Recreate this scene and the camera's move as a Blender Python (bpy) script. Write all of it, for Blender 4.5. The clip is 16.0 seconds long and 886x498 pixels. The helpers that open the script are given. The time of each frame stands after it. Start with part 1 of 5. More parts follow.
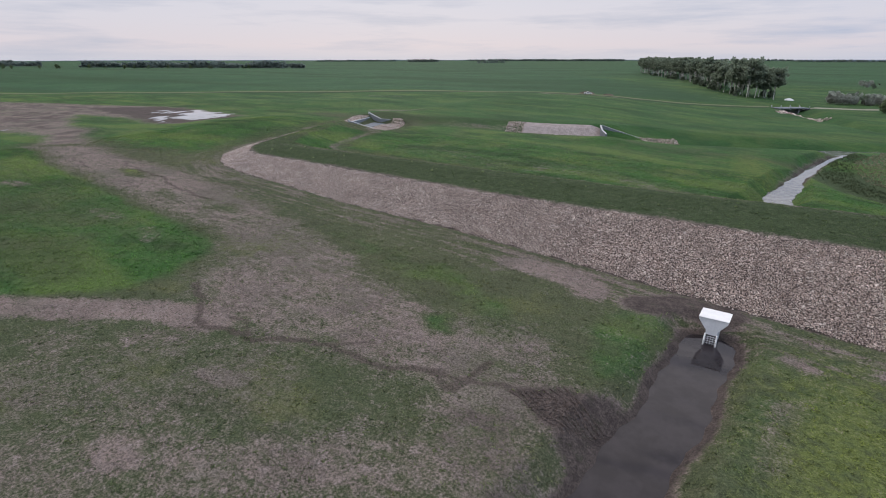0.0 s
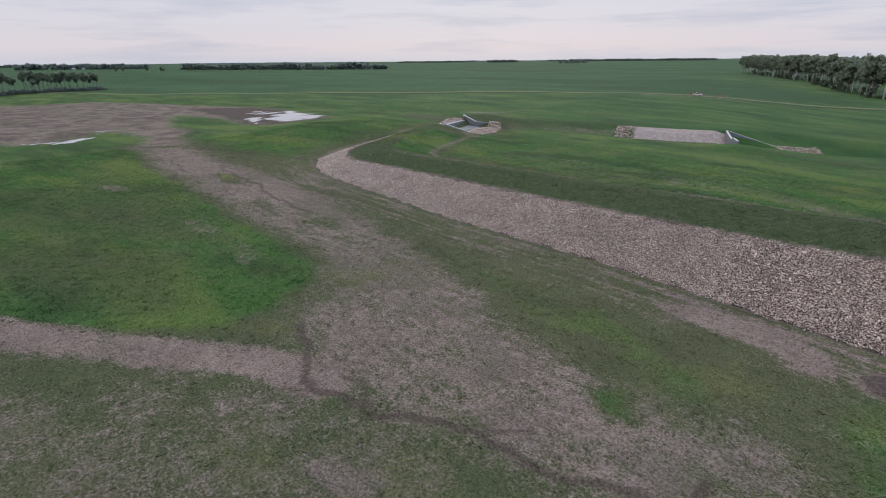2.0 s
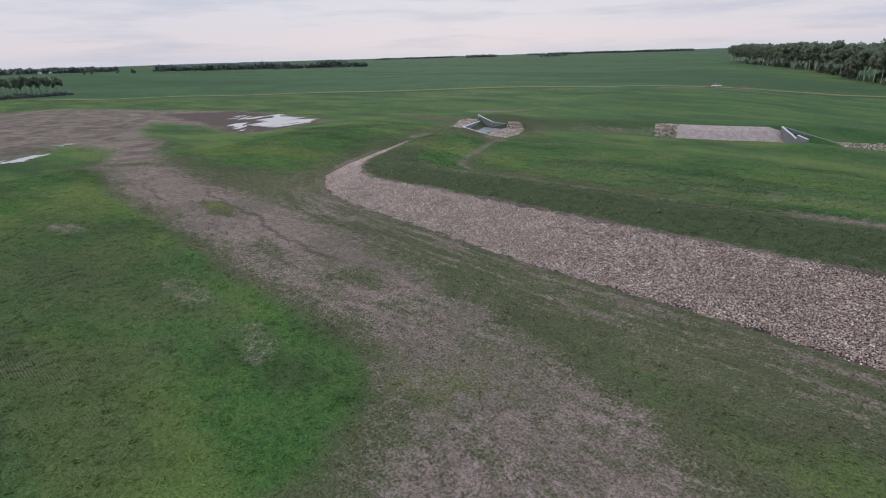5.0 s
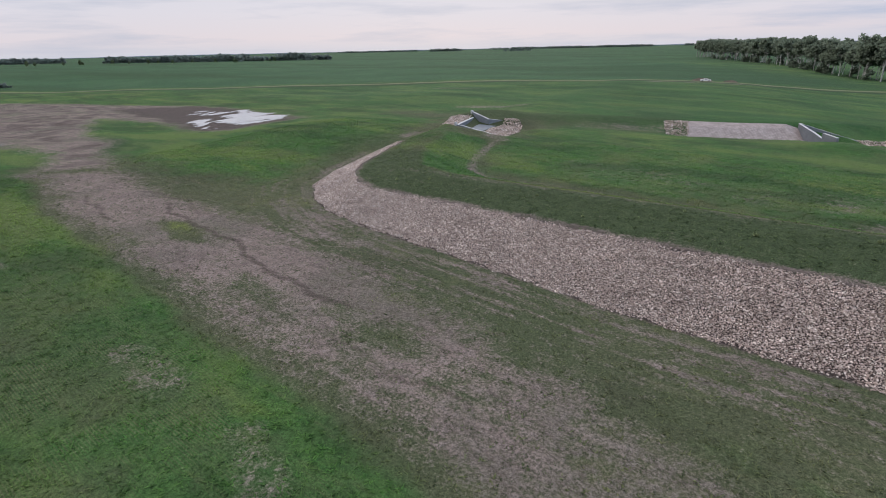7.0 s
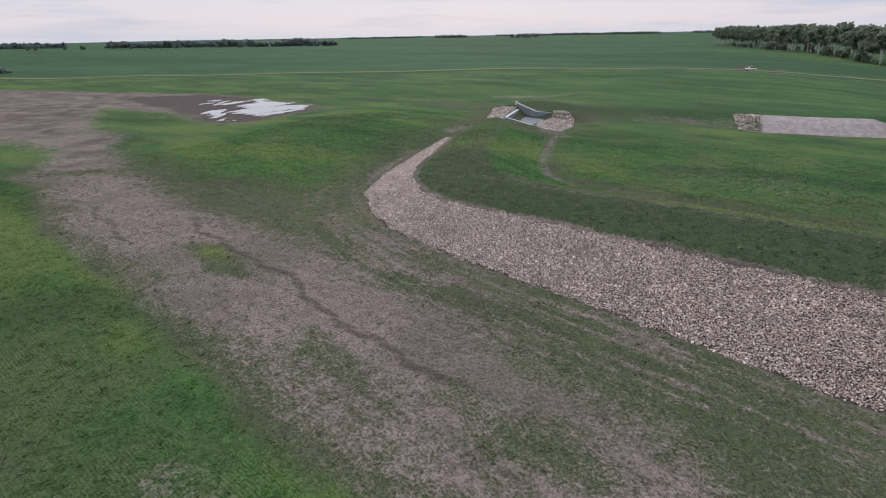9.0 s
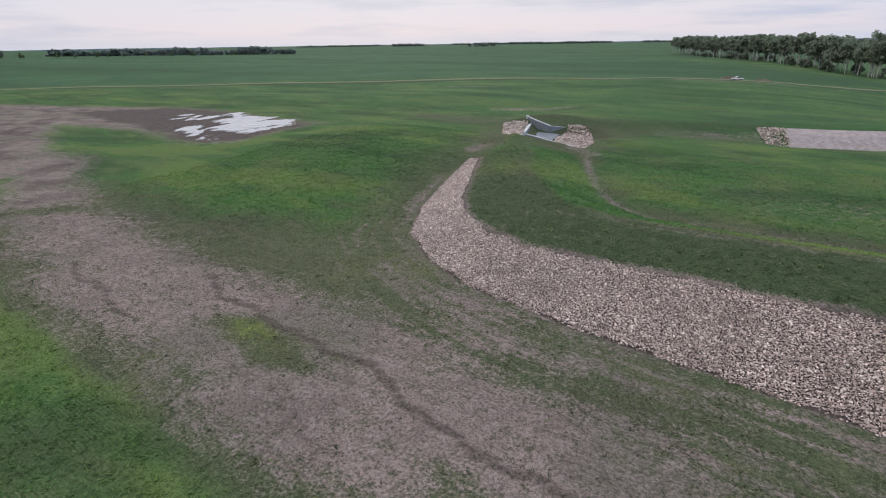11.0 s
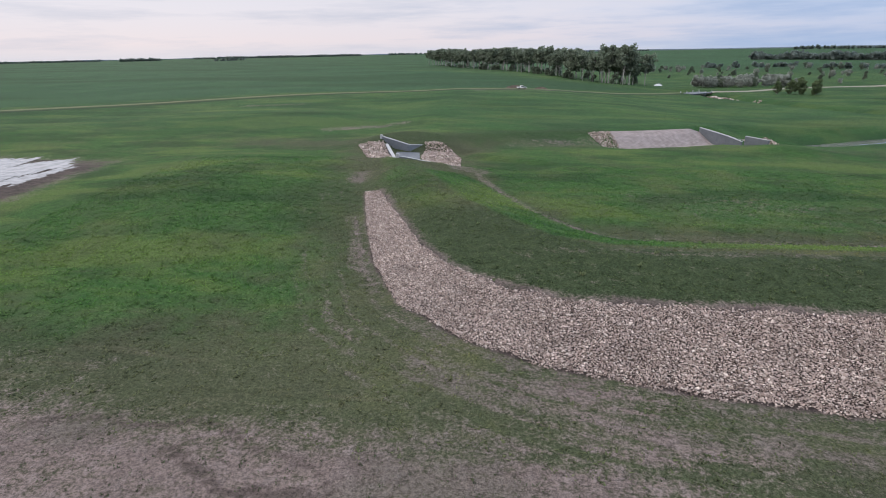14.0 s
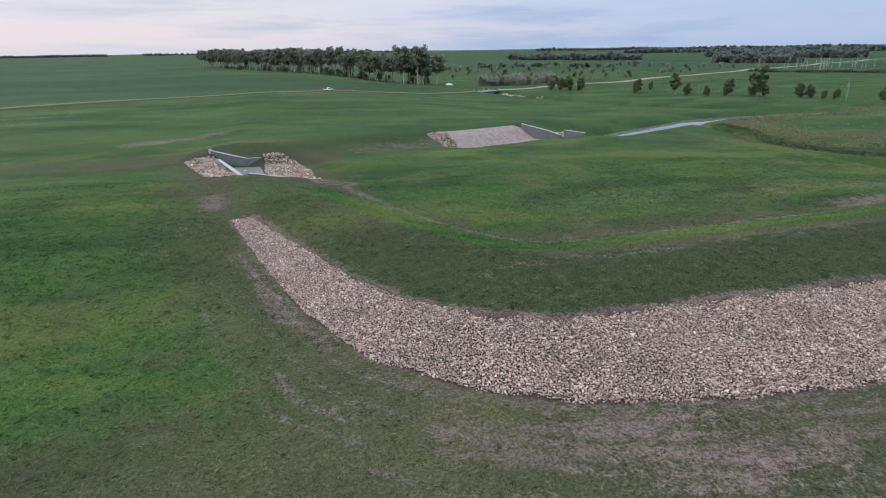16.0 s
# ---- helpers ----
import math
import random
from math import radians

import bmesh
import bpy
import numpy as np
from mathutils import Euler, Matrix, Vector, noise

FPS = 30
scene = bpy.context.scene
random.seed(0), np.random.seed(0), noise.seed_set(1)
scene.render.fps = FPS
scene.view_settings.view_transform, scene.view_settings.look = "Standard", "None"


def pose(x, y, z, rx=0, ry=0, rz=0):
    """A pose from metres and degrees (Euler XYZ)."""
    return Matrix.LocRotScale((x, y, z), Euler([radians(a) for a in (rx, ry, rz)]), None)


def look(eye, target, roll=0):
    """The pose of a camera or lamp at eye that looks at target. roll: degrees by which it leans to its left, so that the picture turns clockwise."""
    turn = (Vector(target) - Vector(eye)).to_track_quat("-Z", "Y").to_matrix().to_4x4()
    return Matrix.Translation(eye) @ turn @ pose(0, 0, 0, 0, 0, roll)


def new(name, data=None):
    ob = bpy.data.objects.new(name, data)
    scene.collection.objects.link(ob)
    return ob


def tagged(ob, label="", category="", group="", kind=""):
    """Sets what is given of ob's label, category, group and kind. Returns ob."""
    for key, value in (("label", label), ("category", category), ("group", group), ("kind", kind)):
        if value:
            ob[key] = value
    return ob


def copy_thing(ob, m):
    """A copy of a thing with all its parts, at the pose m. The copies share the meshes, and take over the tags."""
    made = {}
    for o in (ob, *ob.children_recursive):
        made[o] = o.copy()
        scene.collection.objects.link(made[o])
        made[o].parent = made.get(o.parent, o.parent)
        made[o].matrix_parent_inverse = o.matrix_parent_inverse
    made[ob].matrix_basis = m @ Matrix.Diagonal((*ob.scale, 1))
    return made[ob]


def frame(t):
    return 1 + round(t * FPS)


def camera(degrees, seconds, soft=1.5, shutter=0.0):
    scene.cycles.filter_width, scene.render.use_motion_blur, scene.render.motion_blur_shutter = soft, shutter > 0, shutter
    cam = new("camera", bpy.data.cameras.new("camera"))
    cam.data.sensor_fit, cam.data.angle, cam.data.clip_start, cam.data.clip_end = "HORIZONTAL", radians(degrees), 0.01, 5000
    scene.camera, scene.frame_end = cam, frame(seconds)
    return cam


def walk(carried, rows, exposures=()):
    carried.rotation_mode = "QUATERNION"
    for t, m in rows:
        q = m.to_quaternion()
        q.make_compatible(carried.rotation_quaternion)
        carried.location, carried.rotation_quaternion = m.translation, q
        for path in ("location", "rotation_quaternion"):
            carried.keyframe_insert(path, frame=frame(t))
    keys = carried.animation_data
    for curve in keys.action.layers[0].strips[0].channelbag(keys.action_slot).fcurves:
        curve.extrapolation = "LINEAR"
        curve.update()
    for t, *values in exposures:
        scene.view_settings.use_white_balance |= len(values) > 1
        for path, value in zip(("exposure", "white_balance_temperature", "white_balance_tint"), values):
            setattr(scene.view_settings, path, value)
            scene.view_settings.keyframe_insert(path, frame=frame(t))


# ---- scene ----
cam = camera(79.0, 16.0, soft=1.0)
METRES, EYE, TILT, LEAN, TURN = 109.75, 20.5, 1.9, 0.0, 32.7
ROWS = [
    (0.0, 0.0, 0.0, 0.0, -0.02, -21.45, 0.04),
    (0.5, -0.0136, 0.0249, -0.0025, 1.58, -21.4, 0.07),
    (1.0, -0.0288, 0.0492, -0.0049, 4.41, -21.45, 0.23),
    (1.5, -0.0452, 0.073, -0.0067, 6.38, -21.37, 0.53),
    (2.0, -0.0626, 0.0973, -0.0078, 7.79, -21.32, 0.73),
    (2.5, -0.0804, 0.1224, -0.0089, 8.95, -21.37, 0.76),
    (3.0, -0.0981, 0.1484, -0.0105, 9.15, -21.51, 0.88),
    (3.5, -0.1149, 0.1744, -0.0122, 8.73, -21.75, 1.12),
    (4.0, -0.1317, 0.2024, -0.0134, 7.82, -21.89, 1.47),
    (4.5, -0.1476, 0.2307, -0.015, 6.69, -21.75, 1.71),
    (7.0, -0.2295, 0.3732, -0.0289, 1.74, -22.41, 1.23),
    (7.5, -0.248, 0.4006, -0.0313, 1.55, -22.27, 1.19),
    (8.0, -0.2671, 0.4276, -0.0334, 1.55, -22.33, 1.08),
    (8.5, -0.2869, 0.454, -0.0353, 1.75, -23.0, 1.05),
    (9.0, -0.3074, 0.4796, -0.0361, 2.08, -23.66, 1.0),
    (11.5, -0.4196, 0.5981, -0.0378, -5.17, -22.62, 0.59),
    (12.0, -0.4424, 0.6204, -0.0375, -8.87, -22.4, 0.55),
    (12.5, -0.4643, 0.6422, -0.0379, -12.96, -22.29, 0.52),
    (13.0, -0.4855, 0.6644, -0.0382, -16.15, -22.23, 0.37),
    (13.5, -0.5043, 0.6866, -0.0391, -20.43, -22.04, 0.3),
    (14.0, -0.5224, 0.7098, -0.0397, -27.15, -21.86, 0.18),
    (14.5, -0.5381, 0.7336, -0.0409, -33.4, -21.79, 0.01),
    (15.0, -0.5511, 0.7584, -0.0416, -40.15, -21.77, -0.17),
    (15.5, -0.5612, 0.7846, -0.0417, -45.96, -21.71, -0.4),
    (16.0, -0.5682, 0.8121, -0.0418, -49.56, -21.69, -0.66),
]
walk(cam, [(t, pose(0, 0, EYE, TILT, LEAN, TURN) @ pose(METRES * x, METRES * y, METRES * z, 90 + pitch, roll, yaw)) for t, x, y, z, yaw, pitch, roll in ROWS],
     exposures=[(0, -0.16), (4.5, -0.14), (9, -0.06), (13, 0.0), (16, 0.0)])


# ---------------------------------------------------------------- light
SUN_EL, SUN_AZ = 24.0, -35.0   # degrees; azimuth clockwise from +y
world = bpy.data.worlds.new("overcast_sky")
scene.world = world
world.use_nodes = True
wt = world.node_tree
wt.nodes.clear()


def wnode(kind, **kw):
    n = wt.nodes.new(kind)
    for k, v in kw.items():
        n.inputs[k].default_value = v
    return n


w_out = wnode("ShaderNodeOutputWorld")
w_bg = wnode("ShaderNodeBackground", Strength=1.0)
w_sky = wt.nodes.new("ShaderNodeTexSky")
w_sky.sky_type = 'NISHITA'
w_sky.sun_disc = False
w_sky.sun_elevation = radians(SUN_EL)
w_sky.sun_rotation = radians(SUN_AZ)
w_co = wt.nodes.new("ShaderNodeTexCoord")
w_sep = wt.nodes.new("ShaderNodeSeparateXYZ")
wt.links.new(w_co.outputs["Generated"], w_sep.inputs[0])
# height above the horizon -> layered cloud colour
w_grad = wt.nodes.new("ShaderNodeValToRGB")
cr = w_grad.color_ramp
cr.elements[0].position, cr.elements[0].color = 0.0, (0.66, 0.67, 0.76, 1)
cr.elements[1].position, cr.elements[1].color = 1.0, (1.92, 1.80, 1.84, 1)
for p, c in ((0.02, (0.77, 0.71, 0.77, 1)), (0.06, (0.75, 0.73, 0.81, 1)), (0.14, (0.70, 0.73, 0.84, 1)), (0.45, (1.27, 1.22, 1.28, 1))):
    e = cr.elements.new(p)
    e.color = c
wt.links.new(w_sep.outputs["Z"], w_grad.inputs[0])
# flattened streaks of cloud
w_map = wt.nodes.new("ShaderNodeMapping")
w_map.inputs["Scale"].default_value = (1.6, 1.6, 16.0)
w_map.inputs["Rotation"].default_value = (radians(1.5), radians(2.0), 0)
wt.links.new(w_co.outputs["Generated"], w_map.inputs[0])
w_noise = wnode("ShaderNodeTexNoise", Scale=2.2, Detail=7.0, Roughness=0.58)
wt.links.new(w_map.outputs[0], w_noise.inputs["Vector"])
w_cov = wt.nodes.new("ShaderNodeMapRange")
w_cov.inputs["From Min"].default_value, w_cov.inputs["From Max"].default_value = 0.50, 0.68
wt.links.new(w_noise.outputs[0], w_cov.inputs[0])
w_amt = wt.nodes.new("ShaderNodeMath")
w_amt.operation = 'MULTIPLY'
w_amt.inputs[1].default_value = 0.75
wt.links.new(w_cov.outputs[0], w_amt.inputs[0])
w_mix = wt.nodes.new("ShaderNodeMix")
w_mix.data_type = 'RGBA'
w_mix.inputs[7].default_value = (0.55, 0.58, 0.70, 1)
wt.links.new(w_amt.outputs[0], w_mix.inputs[0])
wt.links.new(w_grad.outputs[0], w_mix.inputs[6])
# a darker, bluer bank of cloud lies to the east
w_east = wt.nodes.new("ShaderNodeMapRange")
w_east.interpolation_type = 'SMOOTHSTEP'
w_east.inputs["From Min"].default_value, w_east.inputs["From Max"].default_value = -0.15, 0.75
w_edge = wt.nodes.new("ShaderNodeMath")
w_edge.operation = 'MULTIPLY_ADD'
w_edge.inputs[1].default_value, w_edge.inputs[2].default_value = 0.9, -0.45
wt.links.new(w_noise.outputs[0], w_edge.inputs[0])
w_x = wt.nodes.new("ShaderNodeMath")
wt.links.new(w_sep.outputs["X"], w_x.inputs[0])
wt.links.new(w_edge.outputs[0], w_x.inputs[1])
wt.links.new(w_x.outputs[0], w_east.inputs[0])
w_bank = wt.nodes.new("ShaderNodeMix")
w_bank.data_type = 'RGBA'
w_bank.blend_type = 'MULTIPLY'
w_bank.inputs[7].default_value = (0.61, 0.79, 1.0, 1)
wt.links.new(w_east.outputs[0], w_bank.inputs[0])
wt.links.new(w_mix.outputs[2], w_bank.inputs[6])
# a little clear sky shows through the cloud
w_dim = wt.nodes.new("ShaderNodeMix")
w_dim.data_type = 'RGBA'
w_dim.blend_type = 'ADD'
w_dim.inputs[0].default_value = 0.003
wt.links.new(w_bank.outputs[2], w_dim.inputs[6])
wt.links.new(w_sky.outputs[0], w_dim.inputs[7])
wt.links.new(w_dim.outputs[2], w_bg.inputs[0])
wt.links.new(w_bg.outputs[0], w_out.inputs[0])

sun = new("sun", bpy.data.lights.new("sun", 'SUN'))
sun.data.energy, sun.data.angle, sun.data.color = 0.7, radians(14), (1.0, 0.90, 0.84)
_el, _az = radians(SUN_EL), radians(SUN_AZ)
_from = Vector((math.sin(_az) * math.cos(_el), math.cos(_az) * math.cos(_el), math.sin(_el)))
sun.matrix_world = look(_from * 300, (0, 0, 0))


# ---------------------------------------------------------------- materials
class Mat:
    """A node material under construction, with short calls for the usual nodes."""

    def __init__(self, name, rough=0.9, spec=0.2, metal=0.0):
        self.m = bpy.data.materials.new(name)
        self.m.use_nodes = True
        self.t = self.m.node_tree
        self.bsdf = self.t.nodes["Principled BSDF"]
        self.bsdf.inputs["Roughness"].default_value = rough
        self.bsdf.inputs["Metallic"].default_value = metal
        self.bsdf.inputs["Specular IOR Level"].default_value = spec
        self.co = self.t.nodes.new("ShaderNodeTexCoord")

    def put(self, v, socket):
        if hasattr(v, "is_output"):
            self.t.links.new(v, socket)
        elif isinstance(v, (tuple, list)):
            socket.default_value = (*v, 1)[:len(socket.default_value)]
        else:
            socket.default_value = v

    def noise(self, scale, detail=4.0, rough=0.55, stretch=None, turn=0.0):
        n = self.t.nodes.new("ShaderNodeTexNoise")
        n.inputs["Scale"].default_value = scale
        n.inputs["Detail"].default_value = detail
        n.inputs["Roughness"].default_value = rough
        src = self.co.outputs["Object"]
        if stretch:
            mp = self.t.nodes.new("ShaderNodeMapping")
            mp.inputs["Scale"].default_value = stretch
            mp.inputs["Rotation"].default_value = (0, 0, radians(turn))
            self.t.links.new(src, mp.inputs[0])
            src = mp.outputs[0]
        self.t.links.new(src, n.inputs["Vector"])
        return n.outputs[0]

    def streaks(self, along, across, scale, detail=4.0):
        """Noise drawn out along a line of the plan."""
        c = self.t.nodes.new("ShaderNodeCombineXYZ")
        self.put(self.math('MULTIPLY', self.attr(along), 0.07), c.inputs[0])
        self.put(self.attr(across), c.inputs[1])
        n = self.t.nodes.new("ShaderNodeTexNoise")
        n.inputs["Scale"].default_value, n.inputs["Detail"].default_value = scale, detail
        self.t.links.new(c.outputs[0], n.inputs["Vector"])
        return n.outputs[0]

    def attr(self, name):
        n = self.t.nodes.new("ShaderNodeAttribute")
        n.attribute_name = name
        return n.outputs["Fac"]

    def math(self, op, a, b=0.0, clamp=False):
        n = self.t.nodes.new("ShaderNodeMath")
        n.operation, n.use_clamp = op, clamp
        self.put(a, n.inputs[0])
        self.put(b, n.inputs[1])
        return n.outputs[0]

    def ramp(self, v, lo, hi):
        n = self.t.nodes.new("ShaderNodeMapRange")
        n.interpolation_type = 'SMOOTHSTEP'
        n.inputs["From Min"].default_value, n.inputs["From Max"].default_value = lo, hi
        self.put(v, n.inputs[0])
        return n.outputs[0]

    def mix(self, f, a, b, how='MIX'):
        n = self.t.nodes.new("ShaderNodeMix")
        n.data_type, n.blend_type = 'RGBA', how
        self.put(f, n.inputs[0])
        self.put(a, n.inputs[6])
        self.put(b, n.inputs[7])
        return n.outputs[2]

    def info(self, out):
        return self.t.nodes.new("ShaderNodeObjectInfo").outputs[out]

    def island(self):
        return self.t.nodes.new("ShaderNodeNewGeometry").outputs["Random Per Island"]

    def bump(self, h, strength=0.5, dist=0.1):
        n = self.t.nodes.new("ShaderNodeBump")
        n.inputs["Strength"].default_value, n.inputs["Distance"].default_value = strength, dist
        self.put(h, n.inputs["Height"])
        self.t.links.new(n.outputs[0], self.bsdf.inputs["Normal"])

    def raised(self, share):
        """Shades thin blades as the turf they belong to: the normal leans towards the sky."""
        g = self.t.nodes.new("ShaderNodeNewGeometry").outputs["Normal"]
        n = self.t.nodes.new("ShaderNodeVectorMath")
        n.operation = 'SCALE'
        n.inputs["Scale"].default_value = 1 - share
        self.t.links.new(g, n.inputs[0])
        a = self.t.nodes.new("ShaderNodeVectorMath")
        a.operation = 'ADD'
        a.inputs[1].default_value = (0, 0, share)
        self.t.links.new(n.outputs[0], a.inputs[0])
        z = self.t.nodes.new("ShaderNodeVectorMath")
        z.operation = 'NORMALIZE'
        self.t.links.new(a.outputs[0], z.inputs[0])
        self.t.links.new(z.outputs[0], self.bsdf.inputs["Normal"])

    def done(self, colour, rough=None):
        self.put(colour, self.bsdf.inputs["Base Color"])
        if rough is not None:
            self.put(rough, self.bsdf.inputs["Roughness"])
        return self.m


def grass_colour(k):
    """Growth: dull to fresh green with yellowed wisps, by what the plan holds at each place."""
    big, mid, fine = k.noise(0.035, 4), k.noise(0.22, 5, 0.62), k.noise(1.3, 5, 0.65)
    wide = k.noise(0.09, 4, 0.6)
    streak = k.noise(0.5, 4, 0.6, (0.35, 2.2, 1), -20)
    g = k.mix(k.ramp(mid, 0.36, 0.66), (0.077, 0.086, 0.050), (0.082, 0.098, 0.050))
    g = k.mix(k.ramp(big, 0.38, 0.60), g, (0.068, 0.084, 0.045))
    g = k.mix(k.math('MULTIPLY', k.ramp(wide, 0.54, 0.68), 0.75), g, (0.108, 0.118, 0.056))
    blot = k.noise(0.06, 5, 0.65, (1, 1.7, 1), 40)
    g = k.mix(k.math('MULTIPLY', k.ramp(blot, 0.54, 0.66), 0.75), g, (0.062, 0.070, 0.042))
    g = k.mix(k.math('MULTIPLY', k.ramp(streak, 0.52, 0.75), 0.35), g, (0.145, 0.135, 0.090))
    lush = k.attr("lush")
    fresh = k.mix(k.ramp(fine, 0.35, 0.65), (0.037, 0.095, 0.027), (0.055, 0.122, 0.034))
    fresh = k.mix(k.math('MULTIPLY', k.ramp(wide, 0.48, 0.62), 0.8), fresh, (0.078, 0.120, 0.043))
    fresh = k.mix(k.math('MULTIPLY', k.ramp(blot, 0.50, 0.62), 0.8), fresh, (0.033, 0.070, 0.024))
    patch = k.noise(0.05, 4, 0.6, (0.7, 1.9, 1), 8)
    fresh = k.mix(k.math('MULTIPLY', k.ramp(patch, 0.50, 0.62), 0.8), fresh, (0.098, 0.148, 0.043))
    fresh = k.mix(k.math('MULTIPLY', k.math('SUBTRACT', 1.0, k.ramp(patch, 0.36, 0.47)), 0.75), fresh, (0.024, 0.062, 0.021))
    fresh = k.mix(k.math('MULTIPLY', k.ramp(streak, 0.56, 0.75), 0.22), fresh, (0.135, 0.135, 0.070))
    g = k.mix(k.ramp(k.math('ADD', lush, k.math('MULTIPLY', k.math('SUBTRACT', mid, 0.5), 1.3)), 0.20, 0.95), g, fresh)
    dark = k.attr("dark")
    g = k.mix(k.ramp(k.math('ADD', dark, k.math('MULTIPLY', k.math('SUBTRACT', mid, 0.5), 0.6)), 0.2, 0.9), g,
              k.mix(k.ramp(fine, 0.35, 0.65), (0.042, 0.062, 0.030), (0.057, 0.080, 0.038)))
    yellow = k.attr("yellow")
    g = k.mix(k.ramp(k.math('ADD', yellow, k.math('MULTIPLY', k.math('SUBTRACT', fine, 0.5), 1.2)), 0.4, 1.0), g, (0.125, 0.155, 0.045))
    return g, big, mid, fine, wide


ROW_PITCH = 0.17


def ground_material():
    k = Mat("prairie_ground", rough=0.95, spec=0.1)
    g, big, mid, fine, wide = grass_colour(k)
    tiny, grit = k.noise(6.0, 4, 0.7), k.noise(17.0, 3, 0.7)
    # drilled rows in the sown field
    mp = k.t.nodes.new("ShaderNodeMapping")
    mp.inputs["Rotation"].default_value = (0, 0, radians(4.5))
    k.t.links.new(k.co.outputs["Object"], mp.inputs[0])
    sep = k.t.nodes.new("ShaderNodeSeparateXYZ")
    k.t.links.new(mp.outputs[0], sep.inputs[0])
    wave = k.math('SINE', k.math('MULTIPLY', sep.outputs["Y"], 2 * math.pi / ROW_PITCH))
    rows = k.math('MULTIPLY', k.math('MULTIPLY', k.ramp(wave, -0.2, 0.9), k.attr("rows")), k.math('MULTIPLY', k.ramp(wide, 0.40, 0.52), k.ramp(mid, 0.34, 0.56)))
    g = k.mix(rows, g, (0.140, 0.138, 0.078))
    # cool green of the crop, also painted over far ground as haze
    crop_haze = k.attr("crop_haze")
    sown = k.noise(0.012, 5, 0.6, (0.12, 1.0, 1), -20)
    field = k.mix(k.ramp(big, 0.35, 0.65), (0.034, 0.086, 0.041), (0.045, 0.104, 0.047))
    field = k.mix(k.ramp(sown, 0.44, 0.60), field, (0.030, 0.070, 0.030))
    field = k.mix(k.math('MULTIPLY', k.ramp(sown, 0.62, 0.70), 0.6), field, (0.075, 0.120, 0.060))
    sward = k.noise(0.055, 5, 0.62, (0.45, 1.5, 1), -14)
    field = k.mix(k.math('MULTIPLY', k.ramp(sward, 0.53, 0.68), k.math('SUBTRACT', 1.0, k.ramp(crop_haze, 0.5, 0.9))), field, (0.086, 0.140, 0.046))
    field = k.mix(k.math('MULTIPLY', k.math('SUBTRACT', 1.0, k.ramp(sward, 0.34, 0.46)), k.math('SUBTRACT', 1.0, k.ramp(crop_haze, 0.5, 0.9))), field, (0.022, 0.056, 0.022))
    g = k.mix(crop_haze, g, field)
    # bare silt, with thin growth, pale crust and rills
    s = k.mix(k.ramp(mid, 0.30, 0.70), (0.226, 0.178, 0.164), (0.164, 0.131, 0.121))
    s = k.mix(k.ramp(fine, 0.45, 0.75), s, (0.236, 0.196, 0.184))
    s = k.mix(k.math('MULTIPLY', k.ramp(wide, 0.45, 0.62), 0.55), s, (0.112, 0.108, 0.086))
    rill = k.noise(0.16, 5, 0.55, (1, 1.8, 1), 25)
    line = k.math('SUBTRACT', 1.0, k.ramp(k.math('ABSOLUTE', k.math('SUBTRACT', rill, 0.5)), 0.0, 0.010))
    line = k.math('MULTIPLY', line, k.ramp(wide, 0.42, 0.55))
    s = k.mix(k.math('MULTIPLY', line, 0.7), s, (0.085, 0.070, 0.062))
    crack = k.noise(0.75, 4, 0.6, (0.6, 1.6, 1), 15)
    line2 = k.math('SUBTRACT', 1.0, k.ramp(k.math('ABSOLUTE', k.math('SUBTRACT', crack, 0.5)), 0.0, 0.022))
    s = k.mix(k.math('MULTIPLY', k.math('MULTIPLY', line2, 0.6), k.ramp(mid, 0.45, 0.6)), s, (0.080, 0.066, 0.058))
    mud = k.attr("mud")
    s = k.mix(k.ramp(k.math('ADD', mud, k.math('ADD', k.math('MULTIPLY', k.math('SUBTRACT', mid, 0.5), 1.3), k.math('MULTIPLY', k.math('SUBTRACT', fine, 0.5), 0.6))), 0.35, 0.85), s,
              k.mix(k.ramp(fine, 0.35, 0.65), (0.058, 0.046, 0.044), (0.098, 0.079, 0.073)))
    soil = k.attr("soil")
    # wheel lines: worn to the silt or pressed dark
    tread = k.streaks("lane_along", "lane_across", 1.5)
    soil = k.math('ADD', soil, k.math('MULTIPLY', k.attr("lane"), k.math('MULTIPLY', k.math('SUBTRACT', tread, 0.41), 1.5)))
    comb = k.noise(0.75, 4, 0.6, (0.16, 1.5, 1), 8.5)
    soil = k.math('ADD', soil, k.math('MULTIPLY', k.math('MULTIPLY', k.ramp(soil, 0.3, 0.7), k.math('SUBTRACT', comb, 0.5)), 0.8))
    wob = k.math('ADD', k.math('MULTIPLY', k.math('SUBTRACT', mid, 0.5), 1.1), k.math('MULTIPLY', k.math('SUBTRACT', fine, 0.5), 1.0))
    wob = k.math('ADD', wob, k.math('MULTIPLY', k.math('SUBTRACT', tiny, 0.5), 1.2))
    cover = k.ramp(k.math('ADD', soil, wob), 0.24, 0.86)
    c = k.mix(cover, g, s)
    c = k.mix(k.math('MULTIPLY', k.ramp(k.math('ADD', k.attr("rill"), k.math('MULTIPLY', k.math('SUBTRACT', fine, 0.5), 0.9)), 0.24, 0.80), 0.74), c, (0.070, 0.056, 0.050))
    c = k.mix(1.0, c, k.mix(k.ramp(k.math('ADD', k.math('MULTIPLY', tiny, 0.5), k.math('MULTIPLY', grit, 0.5)), 0.36, 0.64), (0.44, 0.45, 0.44), (1.34, 1.35, 1.34)), 'MULTIPLY')
